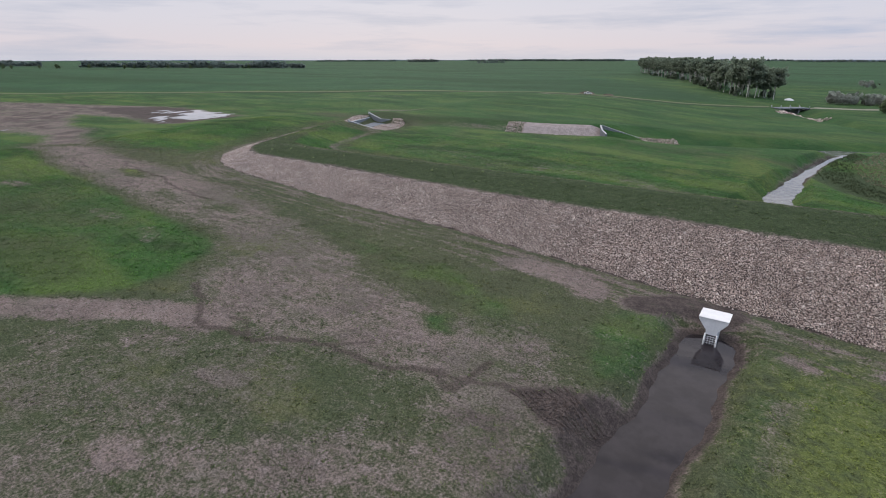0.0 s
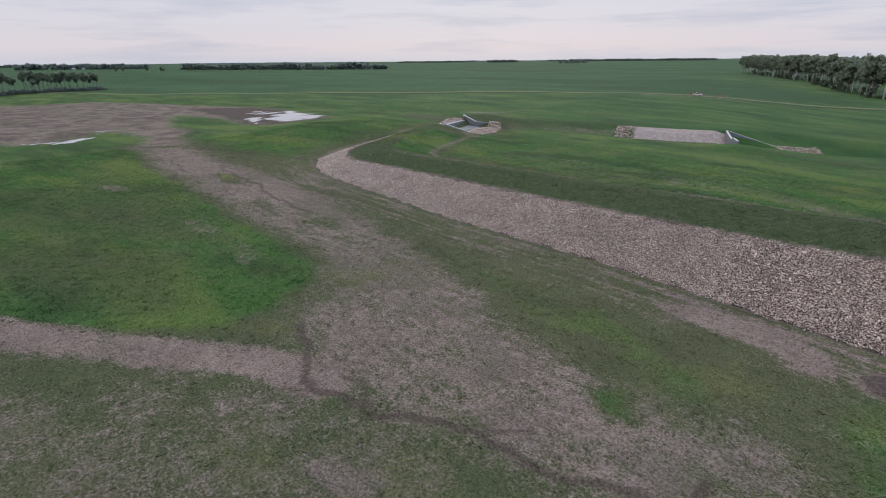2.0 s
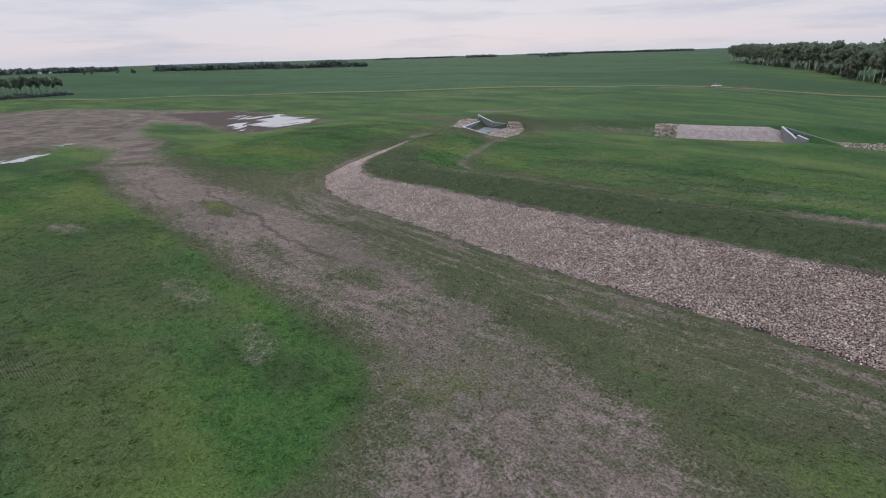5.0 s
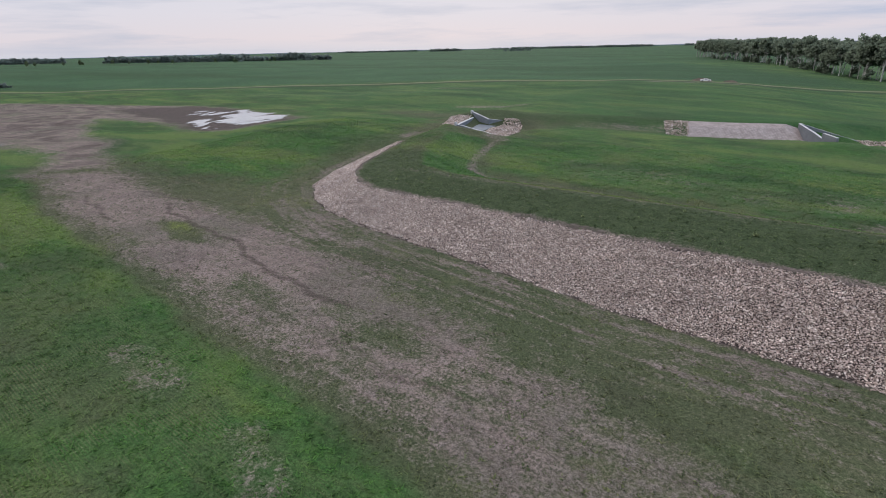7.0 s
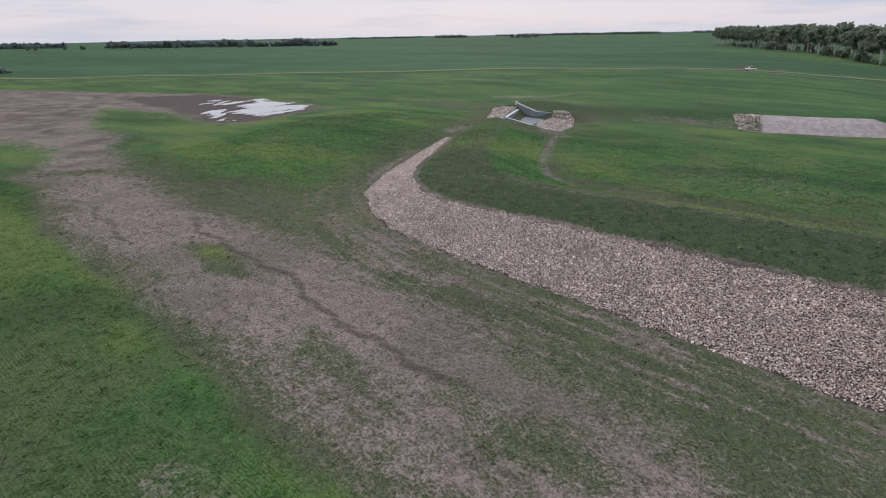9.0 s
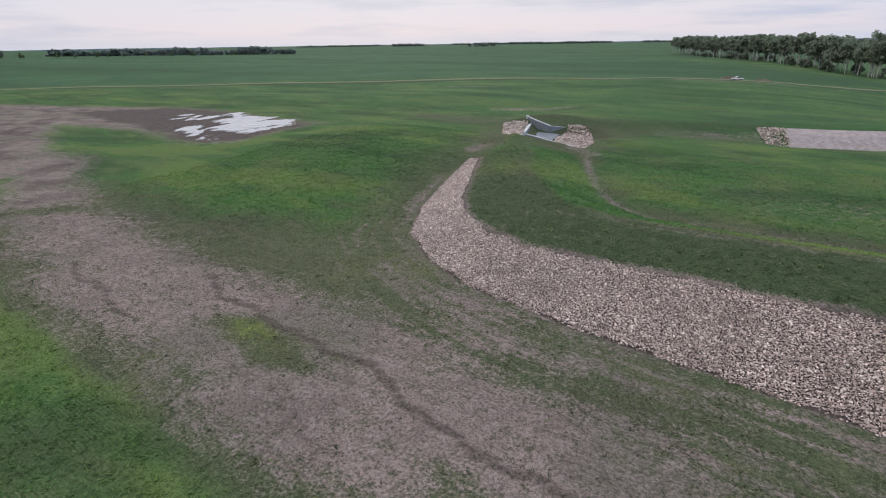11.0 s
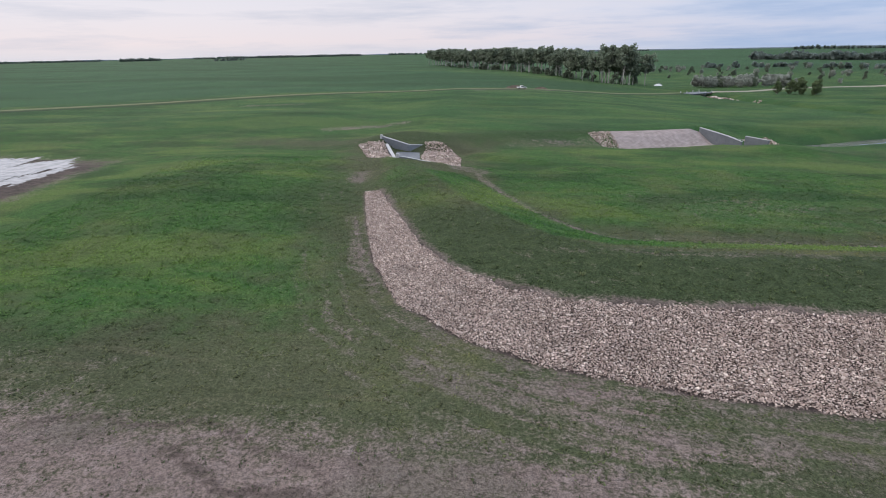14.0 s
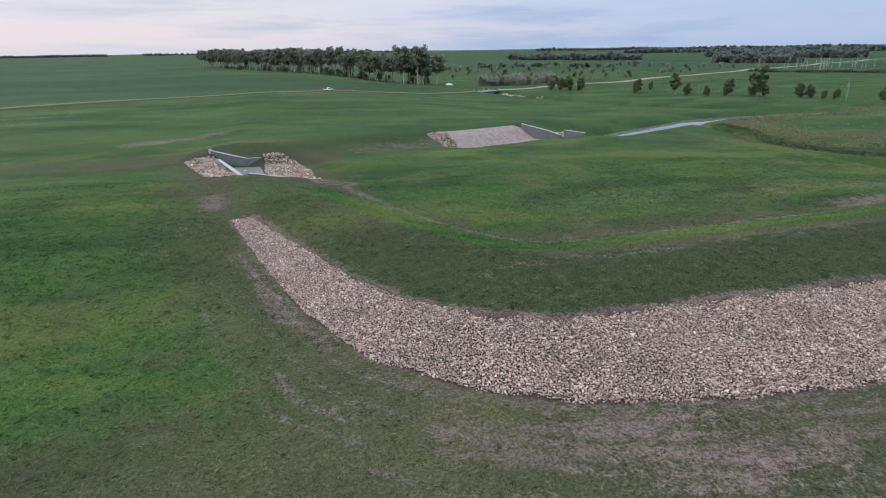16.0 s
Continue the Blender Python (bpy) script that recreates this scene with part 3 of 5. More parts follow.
    for arm, w in ((ARM_NORTH, 4.3), (ARM_EAST, 2.2)):
        mud = np.maximum(mud, 0.9 * band(X, Y, arm, w - 1.0, 1.6))
    soil = np.maximum(soil, mud)
    # soil bed under the riprap, coloured dark to deepen the stones' shadow gaps
    bedding = inside(X, Y, TOE + TOP[::-1], 0.5)
    soil = np.maximum(soil, 1.6 * bedding)
    mud = np.maximum(mud, 1.5 * bedding)
    edge = band(X, Y, [(x, y + 0.3) for x, y in TOP], 0.2, 0.9)
    soil = np.maximum(soil, 0.72 * edge)
    mud = np.maximum(mud, 0.5 * edge)
    rills = (([(-45, 27), (-41, 24.4), (-37, 22), (-33.6, 23.2), (-32.5, 23), (-29.7, 24.5), (-27, 26), (-24.3, 25.4), (-22.6, 25.6), (-18.9, 27), (-16.1, 26.3), (-15.6, 30.8)], 0.20, 0.9),
             ([(-36.5, 24.4), (-34.7, 24.3), (-32.6, 23.2)], 0.14, 0.8), ([(-27, 26), (-24.5, 27.6), (-22, 27)], 0.10, 0.7), ([(-19, 27), (-14, 28.4), (-10, 28)], 0.16, 0.8),
             ([(-112.5, 54.2), (-103.3, 54.6), (-98.8, 52.5), (-96.7, 51.4)], 0.10, 0.7), ([(-105, 52.6), (-101.2, 51), (-96.7, 50.5), (-92.2, 49.7), (-88.4, 49.7), (-85.7, 48.9), (-81.8, 47.1), (-77.5, 46.6), (-71.8, 45.8), (-69, 45.7)], 0.17, 0.85),
             ([(-116, 48.4), (-113.1, 47.6), (-108.5, 47.1), (-104, 45.5)], 0.12, 0.75), ([(-69, 43), (-62, 41), (-56, 41.5)], 0.10, 0.6), ([(-58, 45), (-54, 42), (-49, 41)], 0.08, 0.55))
    rill = np.zeros(X.shape)
    for r, half, w in rills:
        rill = np.maximum(rill, w * band(X, Y + 0.25 * np.sin(X * 1.1) + 0.12 * np.sin(X * 2.9), r, 0.8 * half, 0.42))
    field = [(-70, 8.5), (-61, 12.4), (-53.5, 16.6), (-48.5, 22.2), (-48.6, 27), (-51, 32.5), (-55, 35.6), (-64, 37.2), (-73.5, 37.8), (-83, 39.4), (-97.5, 41.3), (-114, 43), (-130, 48), (-150, 52), (-158, 38), (-175, 20), (-120, -10)]
    soil = np.where(soil < 0.3, soil * (1 - inside(X, Y, field, 1.5)), soil)
    lush = 0.92 * inside(X, Y, field, 1.5) - 0.28 * inside(X, Y, [(-66, 24), (-58, 30), (-68, 36), (-95, 36), (-92, 22)], 6)
    for pts, soft, w in ((ISLAND, 2.0, 0.50),
                         ([(-24, 33.8), (-22, 35.4), (-20.2, 32.6), (-21.8, 32)], 0.8, 0.75),
                         ([(-11.4, 42.5), (-10.4, 47.6), (-6.6, 46.4), (-5.2, 44.6), (-6.2, 35.4), (-7.3, 32.4), (-8.6, 31.8), (-11.2, 36.8)], 1.4, 0.58),
                         ([(-0.6, 45), (9, 46.6), (25, 44), (25, 10), (-1, 14), (-0.2, 36)], 0.8, 0.35),
                         ([(-130, 66), (-130, 84), (-114, 84), (-107, 72), (-117, 67)], 5, 0.9),
                         ([(-82, 84), (-60, 83), (-10, 83), (20, 83), (20, 77.5), (-60, 77), (-86, 76.4), (-94, 89), (-100.5, 105), (-95, 112)], 1.5, 1.0)):
        lush = np.maximum(lush, w * inside(X, Y, pts, soft))
    for pts, soft, w in (([(-160, 64), (-118, 61), (-103, 66), (-105, 80), (-108, 100), (-116, 128), (-160, 140)], 6, 0.85),
                         ([(-106, 98), (-98, 84), (-92, 84), (-100, 110), (-108, 114)], 2.5, 0.6),
                         ([(-84, 87), (20, 85), (30, 140), (-90, 142), (-98, 118)], 5, 0.82)):
        lush = np.maximum(lush, w * inside(X, Y, pts, soft))
    lush = np.maximum(lush, 1.0 * smooth(128, 150, Y) * np.ones(X.shape))
    lush = np.maximum(lush, 0.85 * smooth(-136, -146, X))
    for pts, soft, w in ((ISLAND, 1.6, 0.9), ([(-24, 33.8), (-22, 35.4), (-20.2, 32.6), (-21.8, 32)], 0.8, 0.8), ([(-99.3, 48.6), (-97, 50.2), (-93, 49.2), (-90, 47.6), (-93, 46.4)], 0.9, 0.75),
                         ([(-69, 45), (-64, 46), (-61, 44), (-66, 42.6)], 1.5, 0.6), ([(-80, 44.6), (-75, 44.2), (-72, 42), (-78, 42)], 1.5, 0.5)):
        soil = soil * (1 - w * inside(X, Y, pts, soft))
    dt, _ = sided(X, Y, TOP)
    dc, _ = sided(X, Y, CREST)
    # darker green over the levee's upper outer slope, fading northwards
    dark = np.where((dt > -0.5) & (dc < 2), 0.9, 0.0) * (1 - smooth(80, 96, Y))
    dark = np.maximum(dark, 0.55 * inside(X, Y, [(-104, 98), (-100, 76), (-112, 82), (-120, 96), (-112, 106)], 4))
    dark = np.maximum(dark, 0.6 * band(X, Y, NORTH_BANK[:4], 2.0, 4.0))
    dark = np.maximum(dark, 0.6 * inside(X, Y, [(-80, 8), (-62, 13.5), (-54, 18.5), (-52, 24), (-66, 28), (-88, 20)], 4))
    dark = np.maximum(dark, band(X, Y, POND, 4.5, 2.5))
    dark = np.maximum(dark, 0.5 * inside(X, Y, [(-112, 12), (-74, 16), (-68, 34), (-88, 40), (-112, 42)], 5))
    yellow = np.maximum(0.75 * bell(X, Y, 4, 190, 40, 9, 25), 0.72 * bell(X, Y, -6, 128, 6, 22, 8))
    yellow = np.maximum(yellow, 0.78 * bell(X, Y, 7, 34, 7, 16))
    for x, y, sx, sy, w in ((-38, 106, 12, 4, 0.62), (-60, 100, 9, 4, 0.5), (-16, 112, 9, 4, 0.62), (-28, 122, 10, 5, 0.5), (-96, 49, 2.6, 1.2, 0.8)):
        yellow = np.maximum(yellow, w * bell(X, Y, x, y, sx, sy))
    # wheel lines follow the foot of the levee
    td, seg = sided(X, Y, TOE)
    run = np.concatenate([[0], np.cumsum([math.hypot(q[0] - p[0], q[1] - p[1]) for p, q in zip(TOE[:-1], TOE[1:])])])
    ts = np.interp(seg, np.arange(len(run)), run)
    lane = smooth(-9.5, -5, td) * (1 - smooth(-1.2, -0.4, td)) + 0.6 * smooth(0.5, 2, dt) * (1 - smooth(4, 7, dc))
    dr, ar = sided(X, Y, ROAD)
    crop_haze = np.clip((-dr - 6) / 6, 0, 1) * (1 - smooth(5.3, 6.2, ar))
    # aerial haze put into the colour: far meadow turns to the cool crop green
    crop_haze = np.maximum(crop_haze, 0.42 * smooth(126, 165, Y))
    crop_haze = np.maximum(crop_haze, 0.9 * smooth(420, 620, np.hypot(X + 40, Y)))
    return {"soil": soil, "mud": mud, "lush": lush, "dark": dark, "yellow": yellow, "crop_haze": crop_haze, "rill": rill, "lane": lane * (X < 60) * (X > -125), "lane_along": ts, "lane_across": td, "rows": 0.5 * inside(X, Y, [(-63, 16), (-54, 27), (-55, 33), (-66, 37.5), (-86, 39), (-120, 43), (-150, 20), (-100, -10)], 4)}


def spaced(lo, hi, step, reach, grow):
    """Even steps between lo and hi, then ever wider ones out to the reach."""
    mid = list(np.arange(lo, hi + step / 2, step))
    out, s, v = [], step, mid[-1]
    while v < reach:
        s *= grow
        v = min(v + s, reach)
        out.append(v)
    back, s, v = [], step, mid[0]
    while v > -reach:
        s *= grow
        v = max(v - s, -reach)
        back.append(v)
    return np.array(back[::-1] + mid + out)


def sheet(name, X, Y, Z, material, attrs=None):
    """A grid of heights as one smooth mesh."""
    ny, nx = X.shape
    me = bpy.data.meshes.new(name)
    co = np.stack([X, Y, Z], -1).reshape(-1, 3).astype(np.float32)
    i = np.arange(ny * nx).reshape(ny, nx)
    quads = np.stack([i[:-1, :-1], i[:-1, 1:], i[1:, 1:], i[1:, :-1]], -1).reshape(-1, 4).astype(np.int32)
    fill(me, co, quads)
    for key, v in (attrs or {}).items():
        me.attributes.new(key, 'FLOAT', 'POINT').data.foreach_set("value", v.reshape(-1).astype(np.float32))
    me.polygons.foreach_set("use_smooth", np.ones(len(quads), bool))
    me.materials.append(material)
    return new(name, me)


def fill(me, co, faces):
    """Points and faces of one size into a mesh."""
    k = faces.shape[1]
    me.vertices.add(len(co))
    me.vertices.foreach_set("co", co.reshape(-1).astype(np.float32))
    me.loops.add(faces.size)
    me.loops.foreach_set("vertex_index", faces.reshape(-1).astype(np.int32))
    me.polygons.add(len(faces))
    me.polygons.foreach_set("loop_start", np.arange(0, faces.size, k, dtype=np.int32))
    me.polygons.foreach_set("use_smooth", np.zeros(len(faces), bool))
    me.update(calc_edges=True)
    return me


GX = spaced(-165, 24, 0.44, 4900, 1.065)
GY = spaced(5, 160, 0.44, 4900, 1.065)
GXX, GYY = np.meshgrid(GX, GY)
GZZ = height(GXX, GYY)
_rng = np.random.RandomState(5)
_near = (1 - smooth(0, 60, np.maximum(np.abs(GXX + 56) - 80, np.abs(GYY - 65) - 60)))
GZZ = GZZ + (_rng.rand(*GZZ.shape) - 0.5) * 0.07 * _near
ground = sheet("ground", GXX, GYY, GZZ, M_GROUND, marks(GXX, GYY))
tagged(ground, "flat prairie with patchy grass, bare silt and earth banks", "ground", kind="structure")


def part(name, bm, material, parent=None, label=""):
    """Links a bmesh as one mesh object under a thing or part."""
    me = bpy.data.meshes.new(name)
    bm.to_mesh(me)
    bm.free()
    me.materials.append(material)
    ob = new(name, me)
    if parent:
        ob.parent = parent
    if label:
        tagged(ob, label)
    return ob


def thing(name, x, y, z, turn=0.0, label="", category="", group="", kind=""):
    ob = new(name)
    ob.matrix_basis = pose(x, y, z, 0, 0, turn)
    return tagged(ob, label, category, group, kind)


def gz(x, y):
    return float(height(np.array([float(x)]), np.array([float(y)]))[0])


# ---------------------------------------------------------------- stones
def rock_forms(rng, count):
    """Unit stones: broken blocks with no two faces square."""
    v = np.array([(x, y, z) for z in (-1, 1) for y in (-1, 1) for x in (-1, 1)], float) * 0.72
    f = np.array([(0, 2, 3, 1), (4, 5, 7, 6), (0, 1, 5, 4), (1, 3, 7, 5), (3, 2, 6, 7), (2, 0, 4, 6)])
    return [v * (0.62 + 0.62 * rng.rand(8, 1)) + 0.22 * rng.randn(8, 3) for _ in range(count)], f


def turned(rng, n):
    """n random turns as matrices."""
    q = rng.randn(n, 4)
    q /= np.linalg.norm(q, axis=1, keepdims=True)
    w, x, y, z = q.T
    return np.stack([1 - 2 * (y * y + z * z), 2 * (x * y - z * w), 2 * (x * z + y * w), 2 * (x * y + z * w), 1 - 2 * (x * x + z * z), 2 * (y * z - x * w),
                     2 * (x * z - y * w), 2 * (y * z + x * w), 1 - 2 * (x * x + y * y)], -1).reshape(n, 3, 3)


def stones(rng, P, size, flat=0.75):
    """Points and faces of one stone at each place."""
    forms, f = rock_forms(rng, 24)
    pick = rng.randint(0, len(forms), len(P))
    V = np.array(forms)[pick] * (size[:, None, None] * (0.75 + 0.5 * rng.rand(len(P), 1, 3)))
    V = np.einsum('nij,nkj->nki', turned(rng, len(P)), V)
    V[:, :, 2] *= flat
    V += P[:, None, :]
    F = f[None] + (np.arange(len(P)) * V.shape[1])[:, None, None]
    return V, F, f


def stone_mass(name, rng, P, size, material):
    V, F, _ = stones(rng, P, size)
    me = fill(bpy.data.meshes.new(name), V.reshape(-1, 3), F.reshape(-1, F.shape[-1]))
    me.materials.append(material)
    return new(name, me)


def scatter(rng, x0, x1, y0, y1, step):
    x, y = np.meshgrid(np.arange(x0, x1, step), np.arange(y0, y1, step))
    x = x + (rng.rand(*x.shape) - 0.5) * step * 1.1
    y = y + (rng.rand(*y.shape) - 0.5) * step * 1.1
    return x.ravel(), y.ravel()


def riprap():
    rng = np.random.RandomState(11)
    bed = thing("riprap_slope", 0, 0, 0, 0, "slope of loose pinkish-grey broken riprap stones on the levee", "riprap", kind="structure")
    xa, ya = scatter(rng, -109, -22, 52, 99, 0.091)
    xb, yb = scatter(rng, -22, 24, 44, 66, 0.112)
    x, y = np.concatenate([xa, xb]), np.concatenate([ya, yb])
    wob = 0.18 * np.sin(x * 1.7) * np.sin(y * 1.3 + x * 0.6) + 0.12 * rng.randn(len(x))
    keep = inside(x, y + wob, TOE + TOP[::-1], 0.05) > 0.5
    x, y = x[keep], y[keep]
    P = np.stack([x, y, height(x, y) + 0.035 + 0.075 * rng.rand(len(x))], -1)
    size = (0.037 + 0.034 * rng.rand(len(x)) ** 2.0 + 0.045 * (rng.rand(len(x)) > 0.985)) * np.where(x > -22, 1.16, 1.0)
    near = (x > -83) & (x < -81) & (y < 61.6)
    idx = np.flatnonzero(near)[:290]
    rest = np.ones(len(x), bool)
    rest[idx] = False
    mass = stone_mass("riprap_stones", rng, P[rest], size[rest], M_STONE)
    mass.parent = bed
    tagged(mass, "mass of broken pinkish-grey field stones", kind="stuff")
    return bed, rng, P[idx], size[idx]


RIPRAP = riprap()


def stone_patch(name, label, outline, step, size, seed, lift=0.04):
    """A patch of riprap inside an outline."""
    rng = np.random.RandomState(seed)
    xs, ys = [p[0] for p in outline], [p[1] for p in outline]
    x, y = scatter(rng, min(xs), max(xs), min(ys), max(ys), step)
    keep = inside(x, y, outline, 0.05) > 0.5
    x, y = x[keep], y[keep]
    P = np.stack([x, y, height(x, y) + lift + 0.08 * rng.rand(len(x))], -1)
    ob = stone_mass(name, rng, P, size * (0.7 + 0.8 * rng.rand(len(x)) ** 2), M_STONE)
    return tagged(ob, label, "riprap", kind="stuff")


# ---------------------------------------------------------------- water
def water_plane(name, x0, x1, y0, y1, z, material, label):
    bm = bmesh.new()
    n = 12
    vs = [[bm.verts.new((x0 + (x1 - x0) * i / n, y0 + (y1 - y0) * j / n, z)) for i in range(n + 1)] for j in range(n + 1)]
    for j in range(n):
        for i in range(n):
            bm.faces.new((vs[j][i], vs[j][i + 1], vs[j + 1][i + 1], vs[j + 1][i]))
    ob = part(name, bm, material)
    return tagged(ob, label, "water", kind="structure")


water_plane("creek_water", -30, 110, 80, 225, -3.15, M_WATER, "still creek water reflecting the pale sky")
water_plane("ditch_water", -13, 4, -20, 47.5, -2.2, M_DITCH, "shallow silty brown water in the outlet ditch")


def puddle(name, outline, seed, stretch, level, z=2.57, label="shallow rainwater puddle on bare mud reflecting the sky"):
    """A ragged flat pool: the cells of a fine grid that lie low enough."""
    rng = np.random.RandomState(seed)
    xs, ys = [p[0] for p in outline], [p[1] for p in outline]
    st = 0.35
    X, Y = np.meshgrid(np.arange(min(xs), max(xs), st), np.arange(min(ys), max(ys), st))
    f = inside(X, Y, outline, 3.0)
    ph = rng.rand(8) * 6.28
    w = np.zeros(X.shape)
    for i in range(8):
        a = math.radians(stretch + (rng.rand() - 0.5) * 50)
        q = 0.35 * 1.45 ** i
        w += np.sin((-X * math.sin(a) + Y * math.cos(a)) * q * 1.6 + (X * math.cos(a) + Y * math.sin(a)) * q * 0.45 + ph[i]) / (1 + 0.5 * i)
    keep = (f + 0.22 * w) > level
    bm = bmesh.new()
    made = {}
    for j, i in zip(*np.nonzero(keep)):
        c = []
        for dj, di in ((0, 0), (0, 1), (1, 1), (1, 0)):
            key = (j + dj, i + di)
            if key not in made:
                made[key] = bm.verts.new((min(xs) + (i + di) * st + 0.12 * math.sin(key[0] * 2.1), min(ys) + (j + dj) * st + 0.1 * math.sin(key[1] * 1.7), z))
            c.append(made[key])
        bm.faces.new(c)
    ob = part(name, bm, M_PUDDLE)
    return tagged(ob, label, "puddle", kind="structure")


puddle("puddle", [(-189, 124), (-178, 121), (-156, 117), (-152.5, 106), (-158, 100), (-166, 100), (-172, 105)], 3, 110, 0.56)
puddle("puddle", [(-176, 106), (-160, 96), (-154, 91), (-160, 90), (-176, 98)], 8, 130, 0.80)
puddle("puddle", [(-200, 116), (-186, 121), (-178, 110), (-192, 104)], 9, 120, 0.98)
puddle("puddle", [(-165, 34), (-157, 40), (-156, 45), (-164, 50), (-168, 51), (-162, 44)], 12, 125, 0.74, z=gz(-161, 42) + 0.10)
puddle("puddle", [(-177, 55), (-171, 53), (-170, 57), (-176, 60)], 14, 60, 0.70, z=gz(-174, 57) + 0.10)


# ---------------------------------------------------------------- outlet gate at the ditch
def prism(bm, pts, y0, y1):
    """An outline in x and z, drawn out along y."""
    a = [bm.verts.new((x, y0, z)) for x, z in pts]
    b = [bm.verts.new((x, y1, z)) for x, z in pts]
    bm.faces.new(a)
    bm.faces.new(b[::-1])
    for i in range(len(pts)):
        j = (i + 1) % len(pts)
        bm.faces.new((a[j], a[i], b[i], b[j]))
    bmesh.ops.recalc_face_normals(bm, faces=bm.faces)


def bevelled(bm, width=0.02):
    bmesh.ops.bevel(bm, geom=[e for e in bm.edges], offset=width, segments=1, affect='EDGES')
    return bm


def box(bm, x0, x1, y0, y1, z0, z1):
    prism(bm, [(x0, z0), (x1, z0), (x1, z1), (x0, z1)], y0, y1)


def outlet_gate():
    g = thing("outlet_gate", -2.72, 45.7, -2.3, -2.0, "pale galvanised steel funnel-shaped culvert outlet standing in the ditch", "culvert outlet")
    bm = bmesh.new()
    prism(bm, [(-0.46, 0.0), (0.46, 0.0), (0.46, 1.25), (1.12, 2.15), (1.12, 2.36), (-1.12, 2.36), (-1.12, 2.15), (-0.46, 1.25)], 0.12, 1.9)
    part("body", bevelled(bm), M_STEEL, g)
    # whiter than the body: light from above is put into the top's colour
    bm = bmesh.new()
    prism(bm, [(-1.16, 2.364), (1.16, 2.364), (1.16, 2.42), (-1.16, 2.42)], 0.05, 2.0)
    part("top_plate", bevelled(bm, 0.012), M_WHITE, g, "sheet-metal top, painted white as the top-lit face")
    for sx in (-1, 1):
        bm = bmesh.new()
        a = sorted((sx * 0.40, sx * 0.52))
        pts = [(-0.38, -0.1), (0.14, -0.1), (0.14, 1.0), (-0.10, 1.0), (-0.38, 0.55)]
        u = [bm.verts.new((a[0], y, z)) for y, z in pts]
        v = [bm.verts.new((a[1], y, z)) for y, z in pts]
        bm.faces.new(u)
        bm.faces.new(v[::-1])
        for i in range(5):
            j = (i + 1) % 5
            bm.faces.new((u[j], u[i], v[i], v[j]))
        bmesh.ops.recalc_face_normals(bm, faces=bm.faces)
        part("side_fin", bevelled(bm, 0.01), M_WHITE, g, "white steel side fin")
    # flat dark panel on the closed body, in place of the opening's shade
    bm = bmesh.new()
    box(bm, -0.40, 0.40, 0.09, 0.115, 0.0, 0.9)
    part("opening", bm, M_OPENING_SHADE, g, "dark panel painted as the shaded culvert opening")
    for k in range(4):
        bm = bmesh.new()
        box(bm, -0.40, 0.40, -0.02, 0.02, 0.16 + k * 0.2, 0.20 + k * 0.2)
        part("grate_bar", bm, M_STEEL, g)
    for k in range(3):
        bm = bmesh.new()
        box(bm, -0.22 + k * 0.2, -0.18 + k * 0.2, -0.06, -0.022, 0.0, 0.85)
        part("grate_post", bm, M_STEEL, g)


outlet_gate()


# ---------------------------------------------------------------- spillways
def wall_strip(bm, pts, foot, thick):
    """An upright wall along points of x, y and top height, down to a foot."""
    prev = None
    for i, (x, y, z) in enumerate(pts):
        a, b = pts[max(i - 1, 0)], pts[min(i + 1, len(pts) - 1)]
        d = Vector((b[0] - a[0], b[1] - a[1], 0)).normalized()
        n = Vector((-d.y, d.x, 0)) * thick / 2
        ring = [bm.verts.new((x + s * n.x, y + s * n.y, h)) for s, h in ((-1, foot), (1, foot), (1, z), (-1, z))]
        if prev:
            for k in range(4):
                j = (k + 1) % 4
                bm.faces.new((prev[k], prev[j], ring[j], ring[k]))
        else:
            bm.faces.new(ring[::-1])
        prev = ring
    bm.faces.new(prev)
    bmesh.ops.recalc_face_normals(bm, faces=bm.faces)


def concrete_wall(parent, name, pts, foot, thick=0.4, cap=True):
    o = parent.matrix_basis.translation
    loc = [(x - o.x, y - o.y, z - o.z) for x, y, z in pts]
    bm = bmesh.new()
    wall_strip(bm, loc, foot - o.z, thick)
    w = part(name, bm, M_CONC, parent)
    if cap:
        bm = bmesh.new()
        n = len(loc)
        for i in range(n - 1):
            a, b = loc[i], loc[i + 1]
            b2 = bmesh.new()
            wall_strip(b2, [(*a[:2], a[2] + 0.07), (*b[:2], b[2] + 0.07)], 0, thick + 0.03)
            # the capping follows the slope of the wall
            vs = sorted(b2.verts, key=lambda v: v.co.z)
            for v in vs[:4]:
                near_a = (v.co.xy - Vector(a[:2])).length < (v.co.xy - Vector(b[:2])).length
                v.co.z = (a[2] if near_a else b[2]) + 0.004
            me = bpy.data.meshes.new("tmp")
            b2.to_mesh(me)
            b2.free()
            bm.from_mesh(me)
            bpy.data.meshes.remove(me)
        c = part("coping", bm, M_CONC_TOP, w, "concrete coping, painted paler as its sky-lit top")
    return w


def floor_slab(parent, name, pts, thick, material, label=""):
    o = parent.matrix_basis.translation
    bm = bmesh.new()
    t = [bm.verts.new((x - o.x, y - o.y, z - o.z)) for x, y, z in pts]
    b = [bm.verts.new((x - o.x, y - o.y, z - o.z - thick)) for x, y, z in pts]
    bm.faces.new(t)
    bm.faces.new(b[::-1])
    for i in range(len(pts)):
        j = (i + 1) % len(pts)
        bm.faces.new((t[j], t[i], b[i], b[j]))
    bmesh.ops.recalc_face_normals(bm, faces=bm.faces)
    return part(name, bm, material, parent, label)


